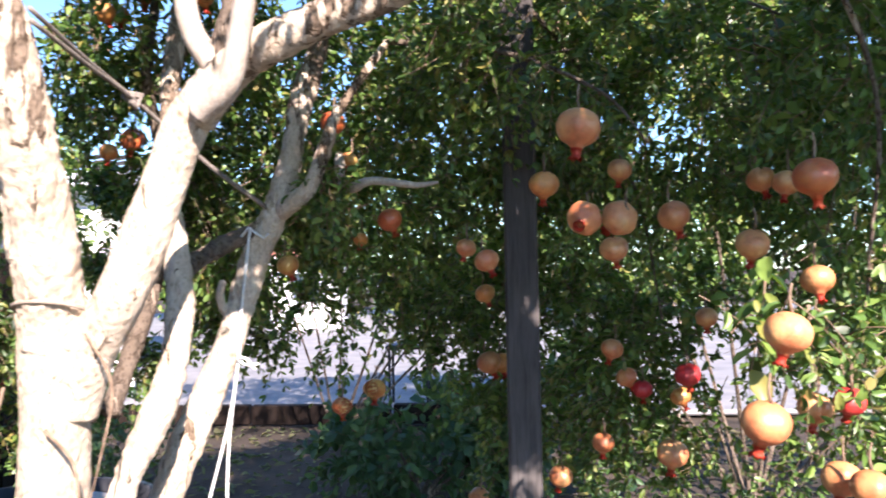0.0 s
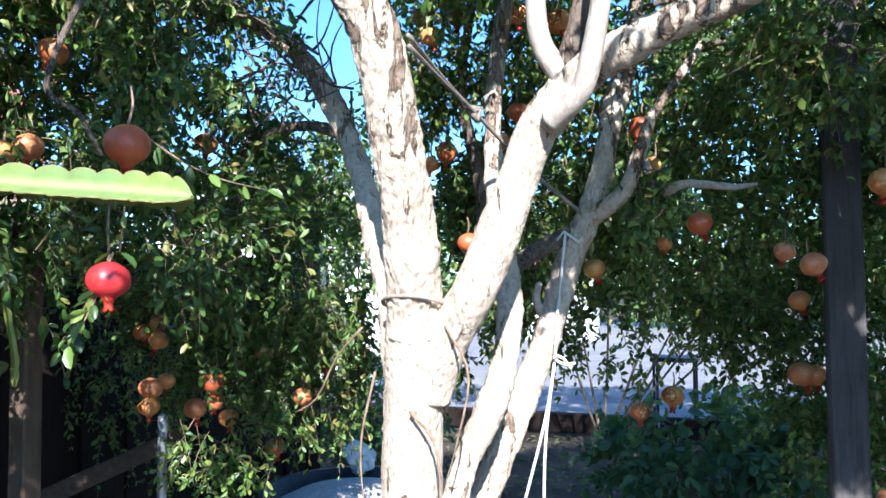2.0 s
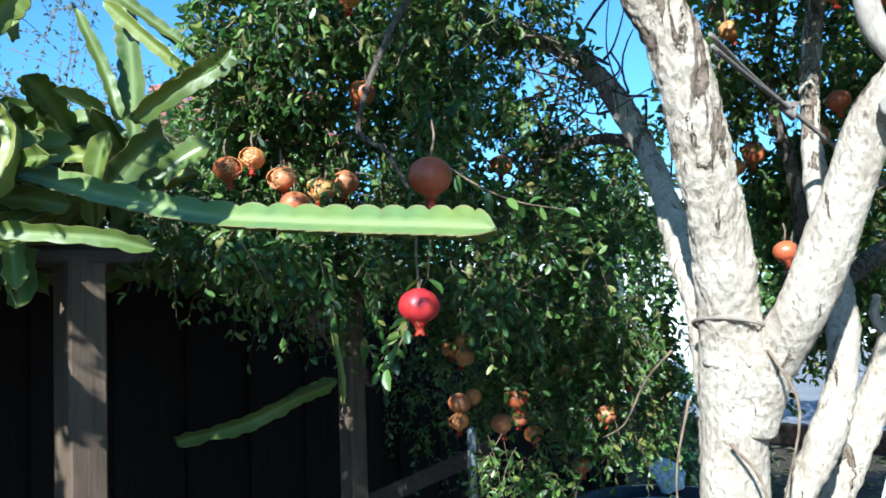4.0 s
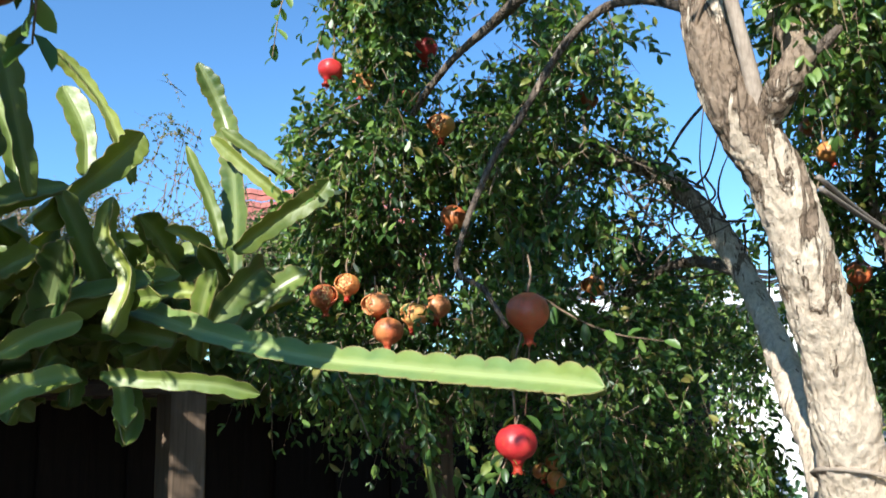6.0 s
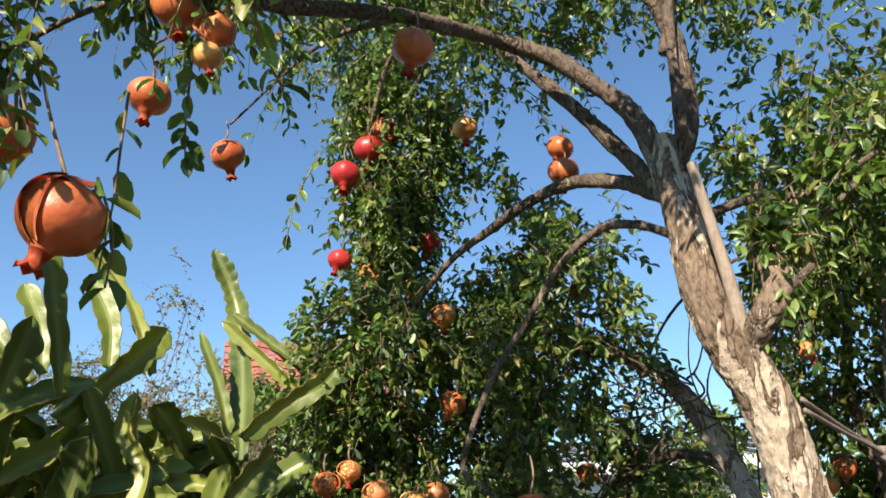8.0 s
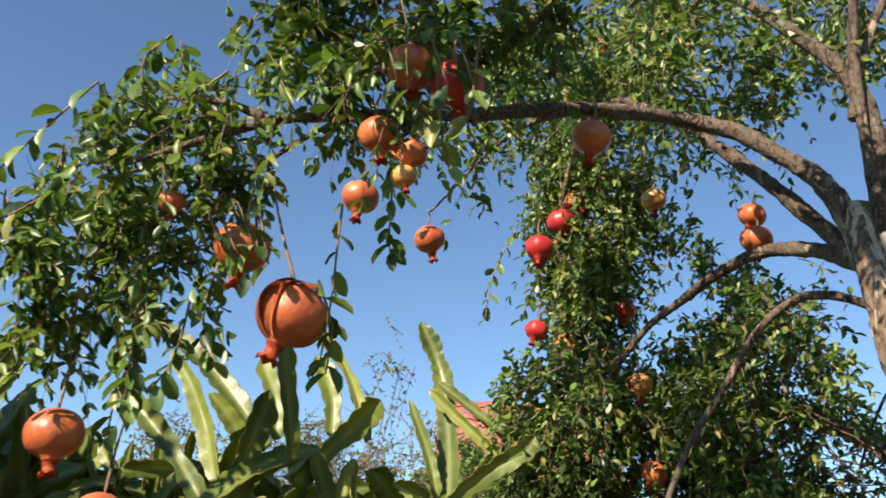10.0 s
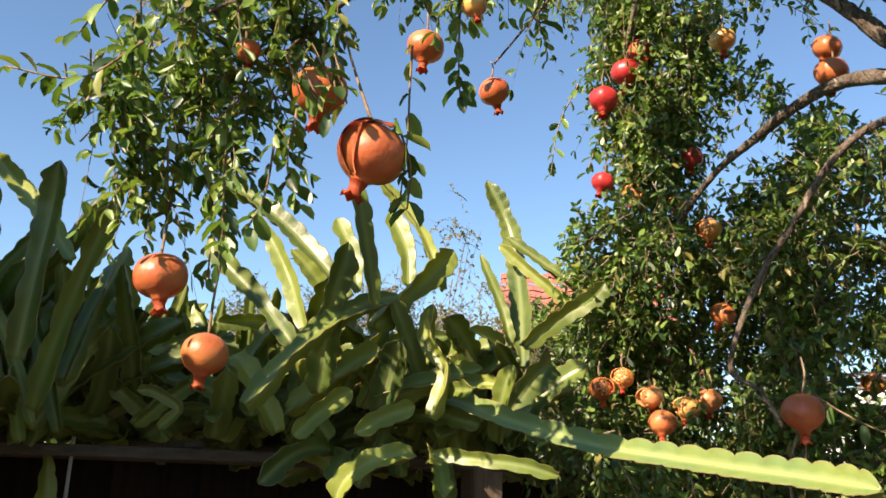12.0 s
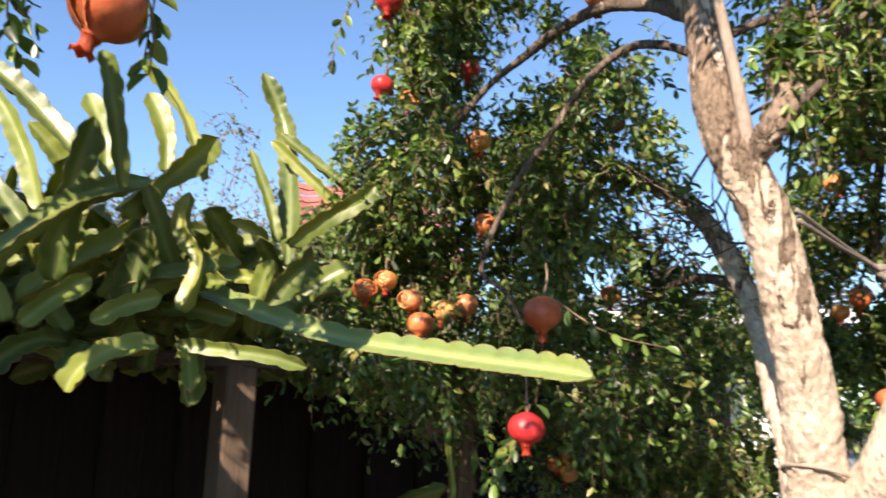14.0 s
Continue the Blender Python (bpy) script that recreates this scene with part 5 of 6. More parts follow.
# leaves round the spur and behind the main limb
foliage(tree, [(-0.76, 1.74, 2.50, 0.10, 0.09, 0.08, 34), (-0.78, 1.97, 2.42, 0.14, 0.12, 0.14, 60), (-0.85, 2.36, 2.75, 0.26, 0.2, 0.22, 160), (-0.92, 2.60, 2.48, 0.25, 0.2, 0.28, 170), (-1.08, 2.60, 2.30, 0.16, 0.16, 0.18, 70), (-0.83, 1.72, 2.62, 0.10, 0.10, 0.07, 26)])
# curtain filling: upper right part, outer left edge and the low sunny skirt
foliage(tree, [(-1.68, 1.97, 2.72, 0.24, 0.2, 0.18, 90), (-1.60, 2.14, 2.50, 0.22, 0.2, 0.22, 45), (-1.82, 1.92, 2.52, 0.22, 0.2, 0.22, 120), (-1.70, 2.50, 2.28, 0.28, 0.22, 0.25, 45), (-1.84, 2.26, 2.28, 0.26, 0.2, 0.25, 55),
               (-2.22, 1.68, 2.10, 0.16, 0.14, 0.20, 120), (-2.50, 1.78, 2.22, 0.20, 0.18, 0.22, 130), (-1.73, 3.05, 1.28, 0.20, 0.18, 0.22, 150), (-1.76, 3.1, 1.05, 0.16, 0.16, 0.14, 50), (-1.80, 2.78, 1.38, 0.14, 0.12, 0.16, 60)])
foliage(tree, [(-1.66, -0.02, 2.58, 0.12, 0.12, 0.12, 23), (-1.50, 0.12, 2.73, 0.12, 0.12, 0.12, 23), (-1.66, 0.10, 2.45, 0.10, 0.10, 0.12, 18), (-1.36, 0.25, 2.78, 0.10, 0.10, 0.10, 18), (-1.38, 1.05, 3.18, 0.18, 0.18, 0.12, 23), (-1.4, 1.36, 3.25, 0.2, 0.2, 0.14, 27)],
        length=0.15, leaf_len=0.041, nodes=8, gap=-0.3, width=0.37)

foliage(tree, [(-0.68, 1.50, 2.36, 0.07, 0.05, 0.07, 22), (-0.60, 1.56, 2.47, 0.08, 0.06, 0.06, 18), (-0.72, 1.50, 2.50, 0.06, 0.05, 0.05, 10)])
foliage(tree, [(0.55, 3.35, 1.25, 0.42, 0.2, 0.35, 240), (0.15, 3.4, 1.35, 0.25, 0.2, 0.4, 150)])

# leaves over the bare stub and hanging before the yard
foliage(tree, [(-0.37, 2.36, 1.80, 0.07, 0.05, 0.07, 26), (-0.98, 3.36, 1.47, 0.12, 0.1, 0.12, 34), (-0.85, 3.42, 1.33, 0.12, 0.1, 0.14, 34), (-1.07, 3.32, 1.37, 0.10, 0.1, 0.12, 26), (-0.48, 3.40, 1.44, 0.14, 0.1, 0.14, 46), (-0.70, 3.55, 1.45, 0.12, 0.1, 0.12, 30), (-0.72, 3.70, 1.27, 0.14, 0.1, 0.12, 30)])
# leaves seen through the fork
foliage(tree, [(-1.07, 3.22, 1.78, 0.16, 0.11, 0.16, 130), (-1.10, 3.10, 1.95, 0.16, 0.11, 0.16, 120), (-1.47, 3.40, 1.70, 0.18, 0.13, 0.18, 140), (-1.00, 3.45, 1.57, 0.12, 0.08, 0.12, 60), (-1.37, 3.46, 1.20, 0.12, 0.08, 0.12, 40), (-0.59, 3.99, 1.22, 0.20, 0.14, 0.20, 60), (-0.18, 3.79, 1.45, 0.18, 0.13, 0.18, 110)])

foliage(tree, [(-1.69, 3.68, 1.84, 0.20, 0.14, 0.26, 240)])

foliage(tree, [(-2.01, 3.47, 1.79, 0.22, 0.16, 0.24, 120), (-2.14, 3.40, 2.00, 0.2, 0.16, 0.2, 80)])

foliage(tree, [(-1.95, 2.67, 2.23, 0.22, 0.18, 0.22, 150), (-1.91, 2.45, 2.39, 0.20, 0.16, 0.20, 90), (-2.01, 2.90, 1.99, 0.20, 0.16, 0.20, 130), (-2.02, 2.38, 2.12, 0.20, 0.16, 0.20, 120), (-1.93, 3.00, 2.50, 0.15, 0.12, 0.15, 60)])

foliage(tree, [(-2.17, 3.95, 1.71, 0.22, 0.2, 0.26, 110)])

def leaf_piece(k):
    """One leaf mesh, 5 cm class, folded along its rib; a few shapes are shared by all single leaves."""
    w = (0.40, 0.46, 0.36)[k]
    curl = (0.0, -0.10, 0.10)[k]
    me = bpy.data.meshes.new("leaf")
    me.from_pydata([(x * w, y, z + curl * y * y) for x, y, z in LEAF.tolist()], [], LEAF_FACES)
    me.materials.append(M_LEAF_ONE)
    me.polygons.foreach_set("use_smooth", [True] * len(me.polygons))
    return me


LEAF_PIECES = [leaf_piece(k) for k in range(3)]


def leafy_shoot(points, leaves, size=0.048, r=0.0026):
    """A thin shoot of the tree whose leaves are single pieces."""
    shoot = limb("shoot", points, r, r * 0.6, M_TWIG, tree, sides=6, step=0.02, rough=0.05, knobs=0.15)
    path = spline(points, leaves)
    tang, su, up = frames_along(path)
    for k in range(leaves):
        a = k * 2.4 + random.uniform(-0.4, 0.4)
        side = Vector(su[k]) * math.cos(a) + Vector(up[k]) * math.sin(a)
        along = (side * 0.9 + Vector(tang[k]) * 0.6 + Vector((0, 0, -0.25))).normalized()
        face = Vector((random.gauss(0.1, 0.4), random.gauss(-0.3, 0.4), 0.8))
        sx = along.cross(face).normalized()
        fz = sx.cross(along)
        sz = size * random.uniform(0.65, 1.2)
        ob = new("leaf", LEAF_PIECES[k % 3])
        ob.parent = shoot
        m = Matrix((sx, along, fz)).transposed().to_4x4()
        ob.matrix_basis = Matrix.Translation(Vector(path[k]) - tree.location) @ m @ Matrix.Scale(sz, 4)


for pts, count in (([(-1.20, 0.385, 2.44), (-1.215, 0.39, 2.36), (-1.24, 0.40, 2.27), (-1.26, 0.40, 2.16)], 9), ([(-1.28, 0.20, 2.30), (-1.32, 0.20, 2.21), (-1.34, 0.23, 2.14)], 14),
                   ([(-1.41, 0.07, 2.21), (-1.45, 0.10, 2.12), (-1.50, 0.11, 2.02)], 14), ([(-1.39, 0.10, 2.23), (-1.42, 0.11, 2.16), (-1.44, 0.13, 2.10)], 12),
                   ([(-1.24, 0.50, 2.58), (-1.26, 0.51, 2.47), (-1.29, 0.53, 2.41)], 14), ([(-0.82, 0.35, 2.58), (-0.84, 0.38, 2.46), (-0.88, 0.42, 2.39), (-0.90, 0.47, 2.35)], 8),
                   ([(-1.15, 0.34, 2.26), (-1.17, 0.38, 2.19), (-1.20, 0.39, 2.12)], 12)):
    leafy_shoot(pts, count)
for pts, count in (([(-1.27, -0.06, 2.57), (-1.36, -0.13, 2.48), (-1.42, -0.18, 2.41)], 16), ([(-1.18, 0.03, 2.65), (-1.23, -0.00, 2.61), (-1.25, 0.03, 2.52)], 14),
                   ([(-1.32, -0.07, 2.38), (-1.39, -0.16, 2.32), (-1.43, -0.28, 2.33)], 20), ([(-1.30, 0.17, 2.25), (-1.34, 0.17, 2.15), (-1.36, 0.15, 2.09)], 14),
                   ([(-1.33, 0.09, 2.26), (-1.36, 0.10, 2.16), (-1.38, 0.11, 2.07)], 14), ([(-1.25, 0.74, 3.07), (-1.27, 0.77, 3.00), (-1.28, 0.78, 2.92)], 12),
                   ([(-1.42, 0.0, 2.25), (-1.50, 0.02, 2.16), (-1.57, 0.03, 2.12)], 14), ([(-1.55, 0.02, 2.30), (-1.62, 0.0, 2.22), (-1.66, 0.0, 2.12)], 14)):
    leafy_shoot(pts, count)
for pts, count in (([(-1.29, 1.43, 1.84), (-1.33, 1.46, 1.72), (-1.38, 1.50, 1.62)], 6), ([(-1.41, 1.56, 1.92), (-1.34, 1.62, 1.85), (-1.26, 1.68, 1.80), (-1.20, 1.80, 1.78)], 14), ([(-1.40, 1.50, 1.62), (-1.42, 1.46, 1.50), (-1.46, 1.44, 1.42)], 16),
                   ([(-2.1, 1.5, 2.9), (-2.13, 1.48, 2.82), (-2.16, 1.46, 2.72)], 12), ([(-2.15, 1.42, 3.05), (-2.22, 1.38, 2.9), (-2.24, 1.36, 2.72)], 16)):
    leafy_shoot(pts, count, 0.046)

leafy_shoot([(0.587, 1.731, 1.578), (0.574, 1.715, 1.489), (0.545, 1.70, 1.374)], 14, 0.062)
for pts, count in (([(-1.85, 1.32, 1.74), (-1.81, 1.35, 1.65), (-1.79, 1.38, 1.56)], 14), ([(-1.89, 1.29, 1.75), (-1.88, 1.30, 1.70), (-1.89, 1.29, 1.66)], 14), ([(-1.75, 1.39, 1.73), (-1.75, 1.40, 1.68), (-1.73, 1.41, 1.64)], 14),
                   ([(-1.82, 1.70, 1.47), (-1.79, 1.72, 1.40), (-1.78, 1.74, 1.31)], 14), ([(-1.72, 1.77, 1.53), (-1.75, 1.75, 1.46), (-1.79, 1.73, 1.40)], 14), ([(-1.69, 1.44, 1.70), (-1.68, 1.45, 1.62), (-1.67, 1.47, 1.54)], 14)):
    leafy_shoot(pts, count, 0.044)
foliage(tree, [(-1.94, 1.34, 1.74, 0.10, 0.10, 0.08, 20), (-1.84, 1.48, 1.73, 0.09, 0.09, 0.07, 16), (-1.87, 1.83, 1.71, 0.09, 0.09, 0.07, 16), (-2.03, 1.21, 1.77, 0.08, 0.08, 0.06, 10)])

for pts, count in (([(-1.166, 0.144, 2.343), (-1.155, 0.157, 2.302), (-1.162, 0.174, 2.270)], 4), ([(-1.140, 0.181, 2.354), (-1.126, 0.197, 2.315), (-1.130, 0.217, 2.285)], 4), ([(-1.124, 0.215, 2.348), (-1.118, 0.228, 2.298), (-1.129, 0.245, 2.257)], 4),
                   ([(-1.172, 0.171, 2.303), (-1.151, 0.194, 2.269), (-1.150, 0.221, 2.243)], 4), ([(-0.800, 0.338, 2.531), (-0.790, 0.350, 2.486), (-0.794, 0.368, 2.454)], 4), ([(-0.777, 0.370, 2.532), (-0.768, 0.382, 2.484), (-0.774, 0.402, 2.449)], 4),
                   ([(-0.761, 0.398, 2.526), (-0.769, 0.398, 2.463), (-0.790, 0.406, 2.413)], 4), ([(-0.844, 0.284, 2.546), (-0.835, 0.294, 2.500), (-0.841, 0.310, 2.468)], 4), ([(-0.823, 0.308, 2.554), (-0.822, 0.314, 2.497), (-0.837, 0.327, 2.454)], 4),
                   ([(-1.164, 0.164, 2.338), (-1.147, 0.182, 2.293), (-1.147, 0.205, 2.258)], 4), ([(-1.140, 0.216, 2.340), (-1.129, 0.220, 2.295), (-1.135, 0.230, 2.259)], 4)):
    leafy_shoot(pts, count, 0.042)


# ---- cords ----
def cord(name, paths, r, material, label, category):
    at = Vector(paths[0][0])
    t = thing(name, at, label, category)
    for p_ in paths:
        v_, f_ = tube(p_, r, r, 8, 0.03)
        from_arrays("strand", [(a - at.x, b - at.y, c - at.z) for a, b, c in v_], f_, material, t, smooth=True)
    return t


cord("tie_rope", [[(-0.69, 1.50, 2.02), (-0.695, 1.7, 1.985), (-0.69, 1.89, 1.95), (-0.62, 2.15, 1.84), (-0.54, 2.37, 1.75)],
                  [(-0.69, 1.505, 2.00), (-0.69, 1.7, 1.972), (-0.685, 1.89, 1.944), (-0.615, 2.15, 1.832), (-0.535, 2.37, 1.742)]], 0.0048, M_CABLE, "doubled grey rope tying two limbs together", "rope")
cord("rope_knot", [[(-0.70, 1.87, 1.955), (-0.685, 1.90, 1.965), (-0.672, 1.91, 1.94), (-0.69, 1.88, 1.93), (-0.70, 1.87, 1.955)]], 0.009, M_CABLE, "grey knot in the tie rope", "knot")
cord("white_cord", [[(-0.575, 2.345, 1.69), (-0.60, 2.335, 1.46), (-0.61, 2.335, 1.33), (-0.64, 2.335, 1.16), (-0.71, 2.335, 0.9)], [(-0.61, 2.335, 1.33), (-0.64, 2.34, 1.1), (-0.65, 2.34, 0.85)],
                    [(-0.61, 2.33, 1.33), (-0.59, 2.32, 1.345), (-0.56, 2.32, 1.31)], [(-0.61, 2.33, 1.335), (-0.58, 2.32, 1.32), (-0.55, 2.32, 1.325)],
                    [(-0.61, 2.36, 1.66), (-0.58, 2.345, 1.69), (-0.54, 2.35, 1.66), (-0.53, 2.38, 1.68)]], 0.0042, M_ROPE, "white cord knotted and hanging from the cane", "cord")
strap_rows = []
for dz, rr in ((0.0, 0.0700),):
    strap_rows.append([(-0.758 + rr * math.cos(a), 1.69 + rr * math.sin(a), 1.50 + dz - 0.022 * math.sin(a)) for a in np.linspace(0, 6.2832, 26)])
strap = thing("trunk_tie", (-0.76, 1.70, 1.5), "grey band tied round the trunk below the fork", "band")
for ring in strap_rows:
    sv, sf = tube(ring, 0.0045, 0.0045, 8, 0.02, 0.2, 0.2)
    from_arrays("band", [(a + 0.76, b - 1.70, c - 1.5) for a, b, c in sv], sf, M_STRAP, strap, smooth=True)


# ---- cactus ----
def cactus_stem(points, w, parent, roll=0.0, period=0.052, tip=0.12, twist=0.30, scallop=0.21, skin=None):
    """A three-winged climbing-cactus stem with scalloped wing edges."""
    length = sum((Vector(b) - Vector(a)).length for a, b in zip(points, points[1:]))
    count = max(12, int(length / 0.0075))
    path = spline(points, count)
    tang, su, up = frames_along(path)
    verts, rims, faces = [], [], []
    seed = points[0][0] * 11.3 + points[0][1] * 7.7 + roll
    for k in range(count):
        s = k / (count - 1) * length
        f = k / (count - 1)
        end = min(1.0, (1 - f) / tip) ** 0.6 if f > 1 - tip else 1.0
        end *= 0.55 + 0.45 * min(1.0, f / 0.08)
        waist = 1 - 0.9 * twist * max(0.0, math.sin(s * 11 + seed * 3)) ** 6
        for wing in range(3):
            u = s / period + wing * 0.33 + 0.35 * noise.noise(Vector((s * 5, wing * 3.1, seed)))
            lobe = 1 - scallop + scallop * abs(math.sin(math.pi * u)) ** 0.65
            a = roll + wing * 2 * math.pi / 3 + twist * math.sin(s * 6 + roll * 3) + 0.18 * twist * math.sin(s * 37 + wing * 2 + seed)
            d = su[k] * math.cos(a) + up[k] * math.sin(a)
            e = -su[k] * math.sin(a) + up[k] * math.cos(a)
            r = max(0.0015, w * lobe * end * waist * (1 + 0.7 * twist * noise.noise(Vector((s * 22, wing * 5.3, seed)))))
            flap = 0.05 * w * math.sin(math.pi * u * 2 + wing) * end
            core = 0.13 * w * (0.4 + 0.6 * end)
            for off, rad, rim_v in ((-1, core * 1.3, 0.0), (-0.35, r * 0.62, 0.4), (-0.11, r * 0.97, 0.9), (0.11, r, 1.0), (0.35, r * 0.62, 0.4), (1, core * 1.3, 0.0)):
                thick = {1: core * 0.75, 0.35: w * 0.075, 0.11: w * 0.03}[abs(off)]
                verts.append(tuple(path[k] + d * rad + e * (thick * (1 if off > 0 else -1) + flap * rim_v ** 2)))
                rims.append(rim_v)
    m_ = 18
    for k in range(count - 1):
        for j in range(m_):
            a, b = k * m_ + j, k * m_ + (j + 1) % m_
            faces.append((a, b, b + m_, a + m_))
    faces.append(tuple(range(m_ - 1, -1, -1)))
    faces.append(tuple((count - 1) * m_ + j for j in range(m_)))
    base = Vector(parent.location)
    ob = from_arrays("stem", [(x - base.x, y - base.y, z - base.z) for x, y, z in verts], faces, skin or M_CACTUS, parent, smooth=True)
    at = ob.data.attributes.new("rim", "FLOAT", "POINT")
    at.data.foreach_set("value", rims)
    ev = np.zeros(len(ob.data.edges) * 2, np.int32)
    ob.data.edges.foreach_get("vertices", ev)
    ev = ev.reshape(-1, 2) % 18
    crease = (ev[:, 0] == ev[:, 1]) & np.isin(ev[:, 0] % 6, (0, 2, 3, 5))
    sharp = ob.data.attributes.new("sharp_edge", "BOOLEAN", "EDGE")
    sharp.data.foreach_set("value", crease)
    return ob


cactus = thing("climbing_cactus", (-2.1, 0.6, 1.72), "sprawling climbing cactus with scalloped flat green stems over the trellis", "cactus")
STEMS_A = (
    ([(-2.17, 1.21, 2.01), (-2.33, 1.29, 2.32), (-2.42, 1.30, 2.55), (-2.46, 1.22, 2.74)], 0.062),
    ([(-2.22, 1.19, 2.09), (-2.25, 1.17, 2.22), (-2.29, 1.11, 2.40)], 0.033),
    ([(-2.11, 1.17, 2.07), (-2.08, 1.29, 2.17), (-2.02, 1.37, 2.23), (-1.99, 1.40, 2.28)], 0.050),
    ([(-2.16, 1.52, 2.26), (-2.27, 1.38, 2.38), (-2.36, 1.25, 2.50)], 0.036),
    ([(-2.17, 1.41, 2.23), (-2.25, 1.33, 2.33), (-2.34, 1.21, 2.46)], 0.036),
    ([(-1.80, 0.27, 1.81), (-1.87, 0.40, 1.96), (-1.89, 0.52, 2.06), (-1.91, 0.67, 2.13)], 0.050),
    ([(-1.96, 0.62, 2.05), (-1.98, 0.73, 2.16), (-1.97, 0.81, 2.25), (-1.94, 0.84, 2.29)], 0.060),
    ([(-1.85, 0.58, 2.08), (-1.83, 0.54, 2.22), (-1.82, 0.51, 2.33), (-1.82, 0.49, 2.39)], 0.039),
)
STEMS_B = (
    ([(-2.02, 0.85, 2.19), (-2.11, 0.82, 2.37), (-2.17, 0.77, 2.48), (-2.19, 0.70, 2.55)], 0.034),
    ([(-2.07, 0.58, 2.14), (-2.20, 0.48, 2.31), (-2.29, 0.36, 2.44), (-2.38, 0.26, 2.52)], 0.050),
    ([(-1.97, 0.42, 1.97), (-2.09, 0.34, 2.11), (-2.16, 0.27, 2.20), (-2.24, 0.21, 2.28)], 0.046),
    ([(-2.05, 0.46, 2.04), (-2.14, 0.43, 2.19), (-2.19, 0.38, 2.31), (-2.25, 0.33, 2.40)], 0.042),
    ([(-2.00, 0.54, 2.03), (-2.10, 0.52, 2.15), (-2.11, 0.47, 2.22), (-2.12, 0.42, 2.27)], 0.040),
    ([(-2.15, 0.63, 2.18), (-2.18, 0.62, 2.30), (-2.23, 0.58, 2.42)], 0.044),
    ([(-2.07, 0.76, 2.20), (-2.10, 0.76, 2.32), (-2.15, 0.72, 2.44)], 0.048),
    ([(-1.79, -0.20, 1.87), (-1.77, -0.19, 2.05), (-1.77, -0.18, 2.19), (-1.73, -0.18, 2.28)], 0.046),
)
STEMS_C = (
    ([(-2.00, -0.13, 2.13), (-2.10, -0.20, 2.25), (-2.21, -0.29, 2.37), (-2.22, -0.36, 2.44)], 0.041),
    ([(-1.69, -0.26, 1.90), (-1.63, -0.28, 2.05), (-1.58, -0.30, 2.20)], 0.039),
    ([(-1.86, 0.40, 1.75), (-1.87, 0.46, 1.81), (-1.87, 0.54, 1.87)], 0.039),
    ([(-1.73, 0.65, 1.72), (-1.73, 0.56, 1.70), (-1.77, 0.51, 1.66), (-1.79, 0.49, 1.61)], 0.044),
    ([(-1.74, 0.51, 1.76), (-1.75, 0.58, 1.80), (-1.75, 0.66, 1.83)], 0.037),
    ([(-1.62, 0.65, 1.72), (-1.54, 0.72, 1.71), (-1.48, 0.80, 1.70), (-1.45, 0.87, 1.68)], 0.027),
    ([(-2.72, 1.64, 1.112), (-2.54, 1.78, 1.165), (-2.39, 1.91, 1.253), (-2.26, 1.98, 1.308)], 0.050),
)
STEMS_D = (
    ([(-1.80, 1.60, 1.30), (-1.79, 1.59, 1.38), (-1.80, 1.57, 1.52), (-1.79, 1.56, 1.65)], 0.015),
    ([(-1.83, 0.74, 1.81), (-1.84, 0.78, 1.93), (-1.89, 0.75, 2.02), (-1.87, 0.75, 2.11)], 0.042),
    ([(-2.07, 0.12, 1.76), (-2.04, 0.16, 1.81), (-2.06, 0.10, 1.85), (-2.08, 0.06, 1.85)], 0.025),
)
for stems in (STEMS_A, STEMS_B, STEMS_C, STEMS_D):
    for pts, w in stems:
        cactus_stem(pts, w * 0.74, cactus, random.uniform(0, 2))
cactus_stem([(-2.20, 0.77, 1.89), (-2.00, 0.84, 1.885), (-1.70, 0.92, 1.80), (-1.47, 0.99, 1.745), (-1.28, 1.03, 1.72), (-1.10, 1.05, 1.70), (-0.95, 1.06, 1.685), (-0.84, 1.06, 1.672)],
            0.034, cactus, -math.pi / 2, 0.074, 0.05, 0.02, 0.30, M_CACTUS_YOUNG)
for k in range(400):
    f = random.uniform(0.02, 1.0)
    # deep stems are hidden, added low near the boards to shade the fence
    deep = k % 5 < 2
    off = random.uniform(-1.0, -0.45) if deep else random.uniform(-0.50, 0.20 if f < 0.28 else 0.02)
    base = frame_at + rail_dir * (2.5 * f) + Vector((off, random.uniform(-0.1, 0.1), 1.73 + random.uniform(0, 0.14)))
    if deep and base.x < -2.94:
        base.x = random.uniform(-2.94, -2.7)
    ang = random.uniform(0, 6.28)
    rise = random.choice((0.1, 0.15, 0.3)) if deep else random.choice((0.15, 0.5, 0.8, 1.0, 1.2))
    L = random.uniform(0.22, 0.46) + (0.16 if f > 0.5 and not deep else 0)
    if f < 0.16:
        L *= 0.75
    d = Vector((math.cos(ang) * 0.55 + 0.08, math.sin(ang) * 0.55, rise)).normalized()
    bend = Vector((random.uniform(-0.4, 0.4), random.uniform(-0.4, 0.4), random.uniform(-0.7 if f < 0.28 else -0.35, 0.1)))
    pts = [tuple(base + d * L * s + bend * L * s * s * 0.6) for s in (0, 0.35, 0.7, 1.0)]
    cactus_stem(pts, random.uniform(0.028, 0.050), cactus, random.uniform(0, 2), random.uniform(0.04, 0.06))
